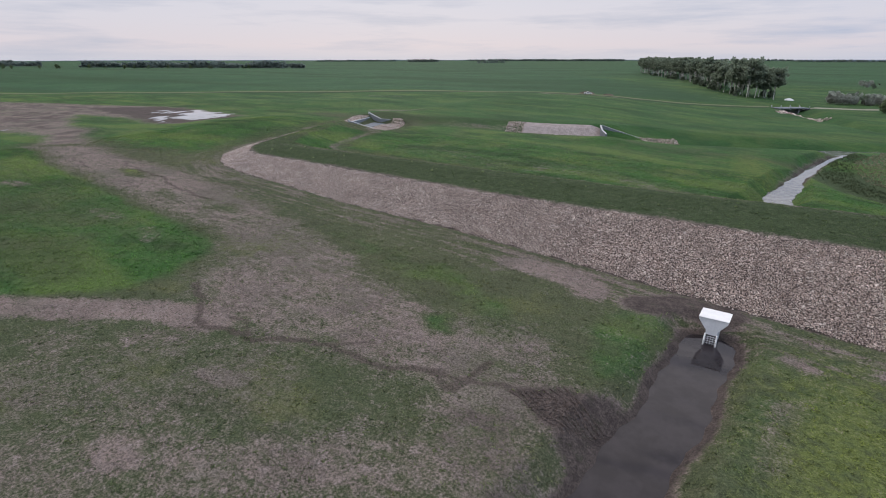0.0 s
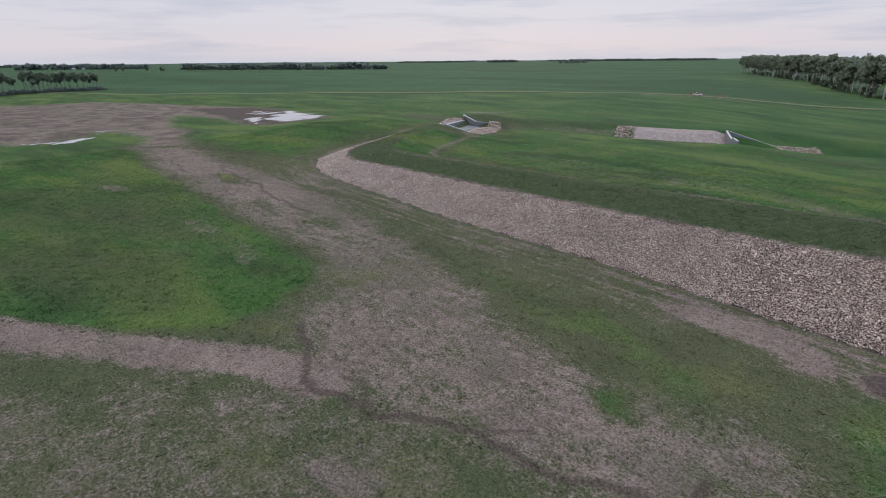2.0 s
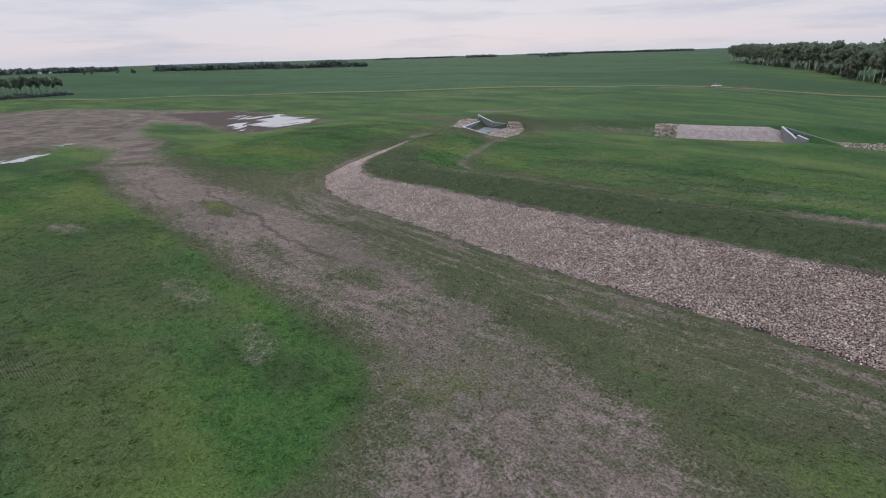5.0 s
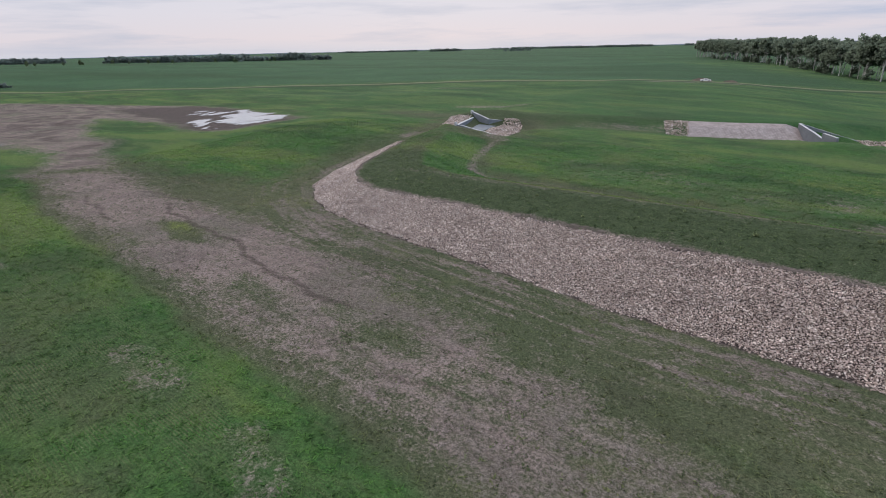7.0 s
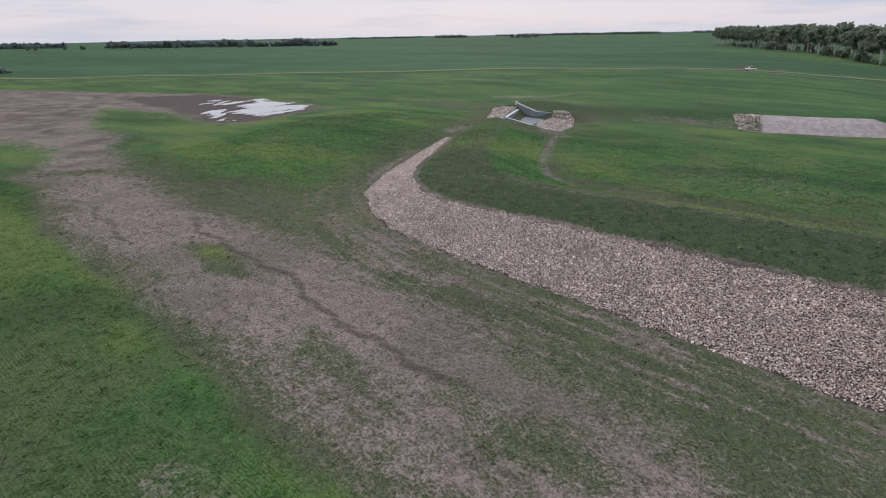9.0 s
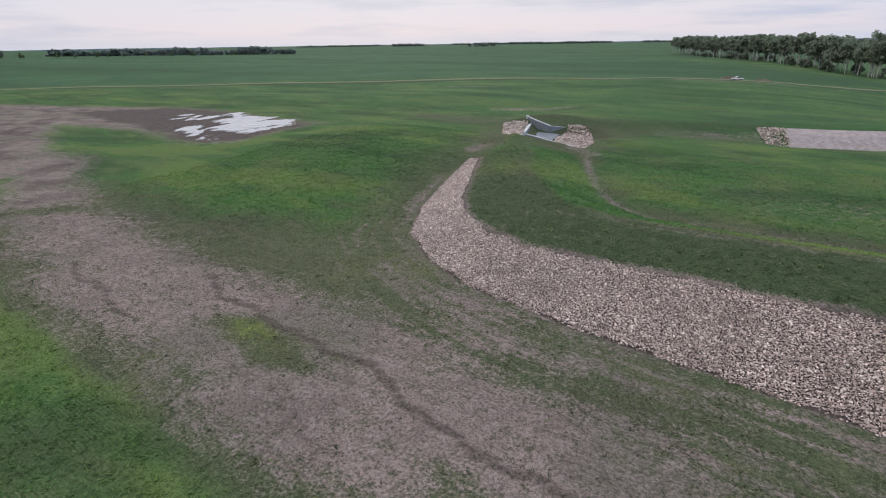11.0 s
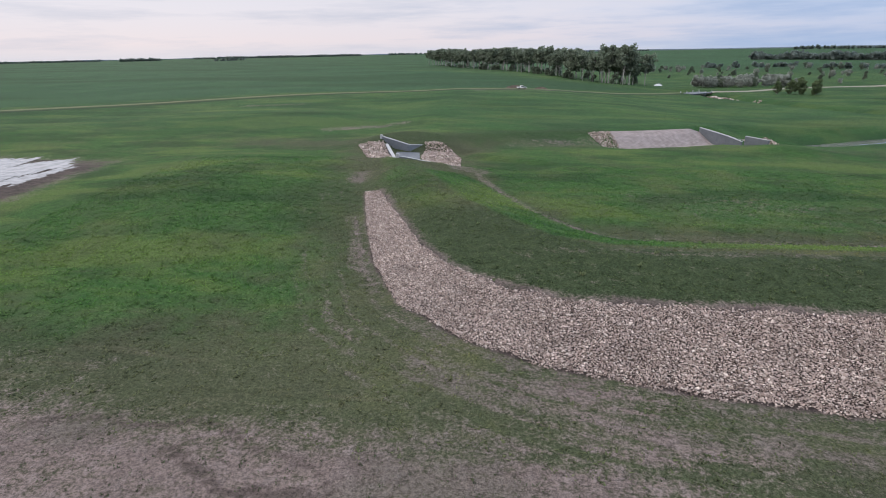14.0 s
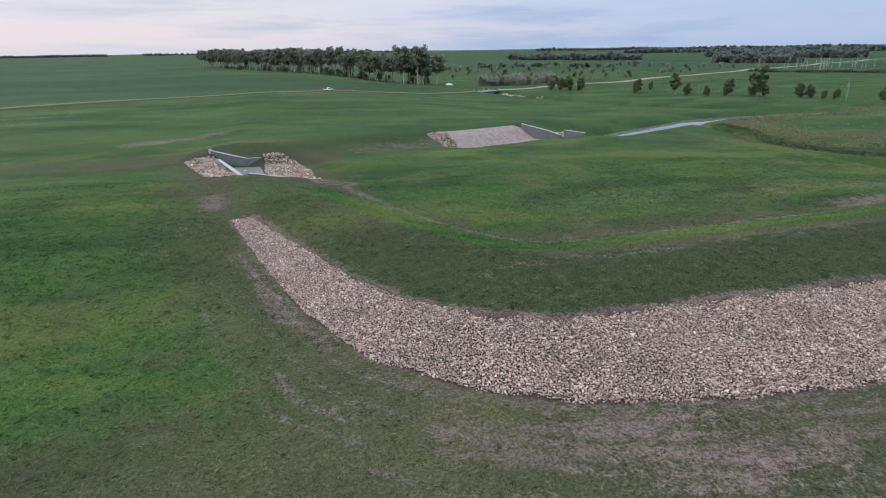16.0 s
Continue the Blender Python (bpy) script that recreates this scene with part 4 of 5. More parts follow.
def spillway_west():
    s = thing("drop_spillway", -106, 123, 1.2, 0, "grey cast-concrete drop spillway let into the levee's end", "spillway")
    concrete_wall(s, "wing_wall", [(-111.2, 131.2, 4.62), (-108.5, 130.6, 3.9), (-106, 130.2, 3.2), (-103.7, 133.2, 2.7)], 0.4)
    concrete_wall(s, "wing_wall", [(-105.5, 115.6, 3.85), (-103.9, 116.1, 3.5), (-101.3, 116.6, 2.85), (-99.2, 116.6, 2.5), (-97.1, 115.8, 2.30)], 0.2)
    concrete_wall(s, "sill_wall", [(-110.1, 129.9, 3.42), (-106.1, 116.2, 3.42)], 0.4, 0.5)
    floor_slab(s, "apron", [(-109.5, 129.7, 2.10), (-106.2, 129.9, 1.94), (-104.2, 130.0, 1.85), (-102.4, 117.3, 1.76), (-103.3, 117.0, 1.8), (-105.4, 116.6, 1.92)], 0.5, M_CONC)
    # boxes for the walls' end faces, their lit look put into the pale colour
    for x, y, z in ((-111.2, 131.2, 4.72), (-105.5, 115.5, 4.15)):
        o = s.matrix_basis.translation
        bm = bmesh.new()
        box(bm, x - o.x - 0.23, x - o.x + 0.23, y - o.y - 0.23, y - o.y + 0.23, 2.2 - o.z + 1, z - o.z + 0.16)
        part("end_post", bevelled(bm, 0.03), M_CONC_TOP, s, "end face of the concrete wall, painted pale as lit")


def spillway_east():
    s = thing("weir_headwall", -44.5, 150.5, -1.0, 0, "grey cast-concrete weir headwall with a low notch and wing walls", "weir")
    concrete_wall(s, "headwall", [(-46.9, 157.1, 2.35), (-45.2, 152.6, 1.95), (-43.9, 149.6, 1.60), (-42.4, 146.6, 0.95)], -2.6)
    concrete_wall(s, "wing_wall", [(-42.5, 145.0, 2.25), (-40.3, 140.4, 2.15)], -1.5)
    concrete_wall(s, "wing_wall", [(-46.6, 157.4, 2.30), (-42.0, 158.6, 0.8), (-36.4, 159.8, -0.9)], -2.4, 0.35)
    bm = bmesh.new()
    nx, ny = 60, 24
    o = s.matrix_basis.translation
    # block matting laid on the north bank of the approach
    a, b, c, d = Vector((-67.6, 150.6)), Vector((-47.0, 157.0)), Vector((-43.4, 149.6)), Vector((-65.4, 142.0))
    xy = [[(a.lerp(b, i / nx)).lerp(d.lerp(c, i / nx), j / ny) for i in range(nx + 1)] for j in range(ny + 1)]
    flat = np.array([[p[:] for p in r] for r in xy])
    hz = height(flat[..., 0], flat[..., 1])
    vs = [[bm.verts.new((xy[j][i].x - o.x, xy[j][i].y - o.y, max(hz[j, i], -0.6) + 0.10 - o.z)) for i in range(nx + 1)] for j in range(ny + 1)]
    for j in range(ny):
        for i in range(nx):
            bm.faces.new((vs[j][i], vs[j][i + 1], vs[j + 1][i + 1], vs[j + 1][i]))
    r = bmesh.ops.extrude_face_region(bm, geom=bm.faces[:])
    for v in r["geom"]:
        if isinstance(v, bmesh.types.BMVert):
            v.co.z -= 0.25
    bmesh.ops.recalc_face_normals(bm, faces=bm.faces)
    part("block_mat", bm, M_MAT, s, "pinkish-grey articulated block matting on the bank")


spillway_west()
spillway_east()
stone_patch("riprap_patch", "patch of pinkish riprap above the concrete sill", [(-114.6, 127.6), (-110.7, 130.4), (-106.4, 116.3), (-110.8, 118.2)], 0.23, 0.115, 21)
stone_patch("riprap_patch", "patch of pinkish riprap below the concrete apron", [(-103.4, 131.6), (-103.6, 133.6), (-101.4, 134.5), (-98.8, 132.8), (-96.6, 127), (-96.0, 115.2), (-98, 116.2), (-101, 117.2), (-103.4, 126)], 0.21, 0.115, 22)
stone_patch("riprap_patch", "ragged riprap edge beside the block matting", [(-72.2, 148.6), (-67.4, 150.9), (-65.2, 141.8), (-68.6, 138.8)], 0.26, 0.13, 23, 0.10)
stone_patch("riprap_patch", "gravelly riprap bed below the weir headwall", [(-36.6, 160.2), (-34.5, 163.4), (-28.5, 167.2), (-26.4, 165), (-29, 160), (-33.5, 157)], 0.27, 0.14, 24)


# ---------------------------------------------------------------- trees and bushes
def tube(bm, pts, radii, sides=6):
    """A tapering limb through points."""
    prev = None
    for i, (p, r) in enumerate(zip(pts, radii)):
        a, b = pts[max(i - 1, 0)], pts[min(i + 1, len(pts) - 1)]
        d = (Vector(b) - Vector(a)).normalized()
        u = d.orthogonal().normalized()
        v = d.cross(u)
        ring = [bm.verts.new(Vector(p) + (u * math.cos(6.2832 * k / sides) + v * math.sin(6.2832 * k / sides)) * r) for k in range(sides)]
        if prev:
            for k in range(sides):
                j = (k + 1) % sides
                bm.faces.new((prev[k], prev[j], ring[j], ring[k]))
        prev = ring
    return bm


def leaf_cloud(name, rng, centres, spread, count, size, material):
    """Leaf sprays: small bent quads round the given centres."""
    n = len(centres) * count
    C = np.repeat(np.array(centres, float), count, 0)
    S = np.repeat(np.array(spread, float), count)[:, None]
    q = rng.randn(n, 3)
    q /= np.linalg.norm(q, axis=1, keepdims=True)
    P = C + q * S * rng.rand(n, 1) ** 0.45 * np.array([1, 1, 0.75])
    R = turned(rng, n)
    w = size * (0.6 + 0.8 * rng.rand(n, 1, 1))
    quad = np.array([[-1, -0.55, 0], [1, -0.45, 0.15], [0.8, 0.6, 0], [-0.7, 0.5, -0.2]])[None] * w
    V = np.einsum('nij,nkj->nki', R, quad) + P[:, None]
    F = np.arange(n * 4).reshape(n, 4)
    me = fill(bpy.data.meshes.new(name), V.reshape(-1, 3), F)
    me.materials.append(material)
    return new(name, me)


def tree(name, seed, h, bare, width, label, leaf=M_LEAF, bark=M_BARK, clumps=16, count=70, size=0.42, group="", dead=False, stems=1):
    rng = np.random.RandomState(seed)
    t = thing(name, 0, 0, -500, 0, label, "tree" if h > 3.2 else "bush", group)
    bm = bmesh.new()
    centres, spread = [], []
    for s in range(stems):
        lean = (rng.rand(2) - 0.5) * h * (0.14 if stems == 1 else 0.5 if h < 5 else 0.22)
        pts = [(lean[0] * f ** 1.5 + 0.08 * h * 0.1 * rng.randn(), lean[1] * f ** 1.5 + 0.08 * h * 0.1 * rng.randn(), h * f * 0.93 - 0.3 * (f == 0)) for f in (0, 0.2, 0.4, 0.6, 0.8, 1.0)]
        r0 = h * (0.013 if stems == 1 else 0.009)
        tube(bm, pts, [r0, r0 * 0.85, r0 * 0.7, r0 * 0.5, r0 * 0.3, r0 * 0.08])
        for i in range(clumps // stems):
            f = bare + (1.0 - bare) * (i + rng.rand()) / (clumps // stems)
            a = rng.rand() * 6.283
            reach = width * (0.35 + 0.65 * math.sin(math.pi * min(1, 0.12 + 0.86 * (f - bare) / (1 - bare)))) * (0.45 + 0.55 * rng.rand())
            k = min(int(f * 5), 4)
            base_p = np.array(pts[k]) + (np.array(pts[k + 1]) - np.array(pts[k])) * (f * 5 - k)
            tip = base_p + np.array([math.cos(a) * reach, math.sin(a) * reach, 0.10 * h * rng.rand()])
            st = np.array(base_p) - np.array([0, 0, 0.12 * h * (1 if f > 0.25 else 0.2)])
            tube(bm, [tuple(st), tuple((st + tip) / 2 + np.array([0, 0, -0.02 * h])), tuple(tip)], [r0 * 0.36, r0 * 0.24, r0 * 0.06], 4)
            centres.append(tip)
            spread.append(width * (0.28 + 0.2 * rng.rand()))
            if rng.rand() > 0.5:
                centres.append((tip + base_p) / 2)
                spread.append(width * 0.35)
    part("trunk", bm, bark, t)
    if not dead:
        c = leaf_cloud("crown", rng, centres, spread, count, size, leaf)
        c.parent = t
    return t


def plant(proto, x, y, scale, turn, sink=0.05):
    ob = copy_thing(proto, pose(x, y, gz(x, y) - sink, 0, 0, turn))
    ob.scale = (scale,) * 3
    return ob


def drop(proto):
    for o in (*proto.children_recursive, proto):
        bpy.data.objects.remove(o)


_r = random.Random(4)
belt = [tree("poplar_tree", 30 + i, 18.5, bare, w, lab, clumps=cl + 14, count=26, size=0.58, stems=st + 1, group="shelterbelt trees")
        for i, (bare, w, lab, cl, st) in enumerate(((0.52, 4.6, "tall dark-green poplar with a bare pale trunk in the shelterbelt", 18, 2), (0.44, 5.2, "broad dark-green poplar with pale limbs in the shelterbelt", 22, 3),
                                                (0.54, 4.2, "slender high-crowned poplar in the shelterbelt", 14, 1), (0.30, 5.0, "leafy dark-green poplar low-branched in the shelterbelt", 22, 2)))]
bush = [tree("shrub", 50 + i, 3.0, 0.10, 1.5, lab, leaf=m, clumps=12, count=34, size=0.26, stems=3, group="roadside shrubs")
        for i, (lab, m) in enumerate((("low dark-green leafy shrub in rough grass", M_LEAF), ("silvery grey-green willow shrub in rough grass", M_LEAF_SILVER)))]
BELT_A, BELT_B = Vector((-19, 343)), Vector((-170, 742))
_len = (BELT_B - BELT_A).length
_dir = (BELT_B - BELT_A) / _len
_side = Vector((-_dir.y, _dir.x))
_s = 2.0
while _s < _len:
    gap = 60 < _s < 72 or 150 < _s < 158
    for row in (-1, 0, 1):
        if _r.random() < (0.35 if gap else 0.88):
            p = BELT_A + _dir * (_s + _r.uniform(-2.5, 2.5)) + _side * (row * 7.0 + _r.uniform(-1.5, 1.5))
            near_end = 1.12 if _s < 14 else 1.0
            plant(belt[_r.choice((0, 0, 1, 2, 2, 3) if _s > 12 else (1, 3))], p.x, p.y, _r.uniform(0.74, 0.95) * near_end * (0.75 if gap else 1), _r.uniform(0, 360))
    if _r.random() < 0.85 and _s < 330:
        p = BELT_A + _dir * _s + _side * _r.choice((-11, 11, 4))
        plant(bush[0], p.x, p.y, _r.uniform(0.8, 1.7), _r.uniform(0, 360))
    _s += 6.6

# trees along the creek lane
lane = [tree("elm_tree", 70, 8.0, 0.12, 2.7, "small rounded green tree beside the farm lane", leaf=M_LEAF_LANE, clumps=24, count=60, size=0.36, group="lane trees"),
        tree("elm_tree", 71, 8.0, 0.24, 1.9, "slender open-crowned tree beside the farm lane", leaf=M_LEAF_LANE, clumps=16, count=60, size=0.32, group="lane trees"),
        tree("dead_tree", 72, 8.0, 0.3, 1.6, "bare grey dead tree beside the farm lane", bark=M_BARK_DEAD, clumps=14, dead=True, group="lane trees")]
for x, y, h, kind in ((57, 259, 6, 0), (59, 262, 5, 0), (67, 263, 5, 1), (69, 248, 9, 1), (71, 243, 5, 0), (78, 244, 5, 2), (76, 237, 4, 0), (86, 236, 6.5, 0), (88, 238, 6, 0), (93, 228, 11.5, 0),
                      (97, 227, 4, 0), (103, 216, 5.5, 0), (105, 213, 5, 0), (105, 207, 3.2, 0), (109, 205, 3.8, 0), (108, 200, 8, 2), (104, 184, 6, 1)):
    plant(lane[kind], x, y, h / 8.0, _r.uniform(0, 360))
for x, y, h, k in ((30, 290, 5.0, 0), (34, 287, 5.5, 0), (37, 285, 6.5, 0), (41, 281, 6.0, 0), (43, 284, 4.2, 0)):
    plant(lane[0], x, y, h / 8, _r.uniform(0, 360))
for i in range(46):
    f, g = _r.random(), _r.random()
    x, y = 14 + 58 * f + _r.uniform(-4, 4), 338 + 45 * f * g + _r.uniform(-5, 5)
    plant(bush[1 if _r.random() < 0.85 else 0], x, y, _r.uniform(1.0, 1.9), _r.uniform(0, 360))
for i in range(16):
    f = i / 15
    plant(lane[0], -1085 + 300 * f + _r.uniform(-20, 20), 380 + 250 * f + _r.uniform(-12, 12), _r.uniform(0.55, 0.95), _r.uniform(0, 360))
for i in range(130):
    x, y = _r.uniform(30, 330), _r.uniform(352, 640)
    if y - 330 > (x - 50) * 0.42:
        plant(bush[1 if _r.random() < 0.45 else 0], x, y, _r.uniform(0.5, 1.5), _r.uniform(0, 360))
# open row of trees far to the west
west = tree("ash_tree", 80, 13.0, 0.66, 2.2, "thin-trunked green tree in an open row across the field", bark=M_BARK_GREY, clumps=14, count=30, size=0.5, group="western tree row")
for i in range(64):
    f = i / 63
    x, y = -388 - 48 * f + _r.uniform(-7, 7), 52 + 90 * f + _r.uniform(-3, 3)
    if _r.random() < 0.9:
        plant(west, x, y, _r.uniform(0.6, 0.95), _r.uniform(0, 360))
dead = lane[2]
for i in range(34):
    plant(dead, 300 + _r.uniform(0, 70), 405 + _r.uniform(-40, 40), _r.uniform(0.9, 1.4), _r.uniform(0, 360))
for p in belt + bush + lane + [west]:
    drop(p)


def far_wood(x0, y0, x1, y1, h, deep, seed, label="distant dark wood on the plain", step=7.0, size=2.6):
    """A wood too far off to count its trees: trunks and leaf masses with an uneven top."""
    rng = np.random.RandomState(seed)
    n = max(8, int(math.hypot(x1 - x0, y1 - y0) / step))
    f = (np.arange(n) + rng.rand(n)) / n
    d = np.array([x1 - x0, y1 - y0]) / math.hypot(x1 - x0, y1 - y0)
    off = (rng.rand(n) - 0.5) * deep
    x, y = x0 + (x1 - x0) * f - d[1] * off, y0 + (y1 - y0) * f + d[0] * off
    z = height(x, y)
    hh = h * (0.65 + 0.35 * rng.rand(n)) * (0.8 + 0.2 * np.sin(f * 23 + seed))
    C, S = [], []
    for i in range(n):
        for k in range(4):
            C.append((x[i] + rng.randn() * 1.5, y[i] + rng.randn() * 1.5, z[i] + hh[i] * (0.15 + 0.22 * k)))
            S.append(hh[i] * 0.24)
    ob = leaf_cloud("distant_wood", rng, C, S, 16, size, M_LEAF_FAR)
    return tagged(ob, label, "wood", kind="stuff")


far_wood(-1230, 585, -800, 755, 14, 40, 1, step=3.2)
far_wood(-1713, 2340, -1585, 2428, 14, 60, 2, step=4.8, size=4)
far_wood(-1804, 3116, -933, 3477, 11, 120, 3, step=8.0, size=5)
far_wood(-2342, 2325, -2006, 2620, 8, 60, 4, step=7.2, size=4)
far_wood(-2560, 520, -2440, 900, 12, 60, 5, step=6.4, size=4)
far_wood(-2700, -600, -2600, 500, 12, 80, 6, step=10.4, size=5)
far_wood(-1500, 3250, -928, 3442, 11, 80, 7, step=8.0, size=5)
far_wood(300, 955, 430, 780, 13, 30, 8, step=1.2, size=1.9)
far_wood(640, 860, 720, 655, 15, 50, 9, step=1.1, size=2.0)
far_wood(430, 620, 470, 540, 13, 40, 10, step=0.9, size=1.8)
far_wood(262, 400, 330, 344, 2.6, 4, 11, "dense low dark hedge", 1.6, 0.9)
far_wood(900, 1500, 1500, 1100, 14, 90, 12, step=5.6, size=4)
far_wood(1300, 2900, 2600, 2000, 14, 160, 13, step=10.4, size=6)
far_wood(-800, 3700, 900, 3900, 10, 160, 14, step=13.6, size=6)
far_wood(120, 640, 250, 560, 6, 60, 15, "scattered far scrub along the creek", 9, 1.8)
far_wood(-1000, 1800, -980, 1950, 9, 30, 16, step=14, size=3)
far_wood(-1490, 330, -1520, 610, 13, 40, 18, "wood round the distant farmstead", 3.5, 2.6)
far_wood(-386, 50, -440, 146, 2.4, 5, 17, "low green undergrowth beneath the open tree row", 1.2, 0.8)


def ridge():
    """The last woods and rises at the edge of sight, all round."""
    bm = bmesh.new()
    prev = None
    rng = random.Random(9)
    n = 900
    w = 0.5
    for i in range(n + 1):
        a = 6.28318 * i / n
        w = min(1, max(0, w + rng.uniform(-0.16, 0.16)))
        h = 5 + 6 * w + 3 * math.sin(a * 5 + 1) * math.sin(a * 11)
        lo = bm.verts.new((4600 * math.sin(a) - 50, 4600 * math.cos(a) + 50, -6))
        hi = bm.verts.new((4600 * math.sin(a) - 50, 4600 * math.cos(a) + 50, max(3, h)))
        bk = bm.verts.new((4640 * math.sin(a) - 50, 4640 * math.cos(a) + 50, -6))
        if prev:
            bm.faces.new((prev[0], lo, hi, prev[1]))
            bm.faces.new((prev[1], hi, bk, prev[2]))
        prev = (lo, hi, bk)
    # the blue-grey is distance haze painted onto the woods
    ob = part("backdrop", bm, simple("hazed_far_woods", (0.22, 0.27, 0.34), (0.30, 0.35, 0.42), 0.01, 0.95, 0.05, 0, 0.01))
    tagged(ob, "low woods at the edge of the plain, coloured blue-grey for haze", "backdrop", kind="structure")


ridge()


# ---------------------------------------------------------------- road, bridge, truck
def strip(name, pts, half, lift, material, label):
    """A ribbon that lies on the ground."""
    P = [Vector(p) for p in pts]
    fine = []
    for a, b in zip(P[:-1], P[1:]):
        n = max(2, int((b - a).length / 4))
        fine += [a.lerp(b, i / n) for i in range(n)]
    fine.append(P[-1])
    bm = bmesh.new()
    prev = None
    for i, p in enumerate(fine):
        d = (fine[min(i + 1, len(fine) - 1)] - fine[max(i - 1, 0)]).normalized()
        n = Vector((-d.y, d.x))
        row = []
        for k in (-1, -0.35, 0, 0.35, 1):
            q = p + n * half * k
            z = gz(q.x, q.y) + lift * (1 - 0.85 * abs(k) ** 3)
            row.append(bm.verts.new((q.x, q.y, max(z, -1.0 if abs(q.x + 3) < 9 else -9))))
        if prev:
            for k in range(4):
                bm.faces.new((prev[k], prev[k + 1], row[k + 1], row[k]))
        prev = row
    ob = part(name, bm, material)
    return tagged(ob, label, "road", kind="structure")


strip("road", ROAD[6:], 3.0, 0.22, M_GRAVEL, "pale gravel farm road across the fields")
strip("farm_track", ROAD[:6] + [(-8, 288.5)], 1.5, 0.15, simple("grassy_track", (0.10, 0.12, 0.06), (0.17, 0.17, 0.10), 0.5), "narrow grassy farm track along the field edge")


# dark ribbon that paints the shadow line below the track
strip("verge", [(x + 1.6, y - 4.2) for x, y in ROAD[:7]], 1.5, 0.16, simple("shadow_line_dark", (0.020, 0.042, 0.018), (0.034, 0.060, 0.026), 0.4), "dark strip painted as the shadow line along the farm track's edge")


def bridge():
    b = thing("road_bridge", -3, 292, -3.0, 38, "small concrete road bridge with dark openings over a creek", "bridge")
    bm = bmesh.new()
    box(bm, -7, 7, -3.2, 3.2, 2.25, 2.6)
    part("deck", bevelled(bm, 0.04), M_CONC, b)
    for x in (-6.6, -2.2, 2.2, 6.6):
        bm = bmesh.new()
        box(bm, x - 0.25, x + 0.25, -3.0, 3.0, -0.4, 2.246)
        part("pier", bm, M_CONC, b)
    for y in (-3.1, 3.1):
        for x in (-6.7, -2.2, 2.2, 6.7):
            bm = bmesh.new()
            box(bm, x - 0.12, x + 0.12, y - 0.08, y + 0.08, 2.604, 3.4)
            part("rail_post", bm, M_CONC_TOP, b, "pale rail post")


bridge()
stone_patch("rubble", "scatter of pale rubble in the creek below the bridge", [(-8, 266), (4, 270), (12, 262), (6, 256), (-6, 259)], 0.9, 0.4, 31, 0.1)


def pickup(x, y, turn):
    c = thing("pickup_truck", x, y, gz(x, y) + 0.12, turn, "white pickup truck parked on the farm track", "truck")
    bm = bmesh.new()
    prism(bm, [(-2.8, 0.55), (2.75, 0.55), (2.8, 0.95), (1.35, 1.12), (0.75, 1.80), (-0.75, 1.84), (-0.95, 1.15), (-2.8, 1.12)], -0.95, 0.95)
    part("body", bevelled(bm, 0.06), M_WHITE, c)
    bm = bmesh.new()
    prism(bm, [(0.70, 1.74), (1.24, 1.16), (-0.80, 1.18), (-0.66, 1.76)], -0.956, 0.956)
    part("windows", bm, M_GLASS_DK, c, "dark tinted windows")
    bm = bmesh.new()
    box(bm, -2.7, -1.0, -0.8, 0.8, 0.8, 1.125)
    part("bed", bm, M_TYRE, c, "dark load bed")
    for wx in (-1.75, 1.75):
        for wy in (-0.85, 0.85):
            bm = bmesh.new()
            bmesh.ops.create_cone(bm, cap_ends=True, segments=16, radius1=0.40, radius2=0.40, depth=0.26, matrix=pose(wx, wy, 0.40, 90))
            part("wheel", bm, M_TYRE, c)
    return c


pickup(-81.5, 248.6, 15).scale = (0.64,) * 3


def farm_building(name, x, y, turn, long, wide, eaves, label, category):
    b = thing(name, x, y, gz(x, y) - 0.1, turn, label, category)
    bm = bmesh.new()
    prism(bm, [(-wide / 2, 0), (wide / 2, 0), (wide / 2, eaves), (0, eaves + wide * 0.3), (-wide / 2, eaves)], -long / 2, long / 2)
    part("wall", bm, M_WHITE, b)
    for sx in (-1, 1):
        bm = bmesh.new()
        pts = [(sx * (wide / 2 + 0.4), eaves - 0.2), (0, eaves + wide * 0.3 + 0.05), (0, eaves + wide * 0.3 + 0.3), (sx * (wide / 2 + 0.4), eaves + 0.05)]
        prism(bm, pts, -long / 2 - 0.4, long / 2 + 0.4)
        part("roof", bm, M_CONC, b, "grey sheet roof")
    bm = bmesh.new()
    box(bm, -wide * 0.15, wide * 0.15, -long / 2 - 0.05, -long / 2 - 0.004, 0.1, eaves * 0.75)
    part("door", bm, M_GLASS_DK, b, "dark doorway")


farm_building("barn", -1440, 425, 70, 10, 6, 3.6, "white barn with a grey roof among distant trees", "barn")
farm_building("farmhouse", -1452, 448, 70, 6, 5, 3.0, "small white farmhouse with a grey roof among distant trees", "house")


def heap(name, x, y, rx, ry, h, material, seed, label, category):
    rng = np.random.RandomState(seed)
    n = 22
    bm = bmesh.new()
    vs = []
    for j in range(n):
        row = []
        for i in range(n):
            u, v = i / (n - 1) * 2 - 1, j / (n - 1) * 2 - 1
            q = max(0, 1 - (u * u + v * v)) ** 0.8
            row.append(bm.verts.new((u * rx, v * ry, q * h * (0.75 + 0.5 * rng.rand()) - 0.15)))
        vs.append(row)
    for j in range(n - 1):
        for i in range(n - 1):
            bm.faces.new((vs[j][i], vs[j][i + 1], vs[j + 1][i + 1], vs[j + 1][i]))
    ob = part(name, bm, material)
    ob.matrix_basis = pose(x, y, gz(x, y), 0, 0, 15)
    return tagged(ob, label, category)


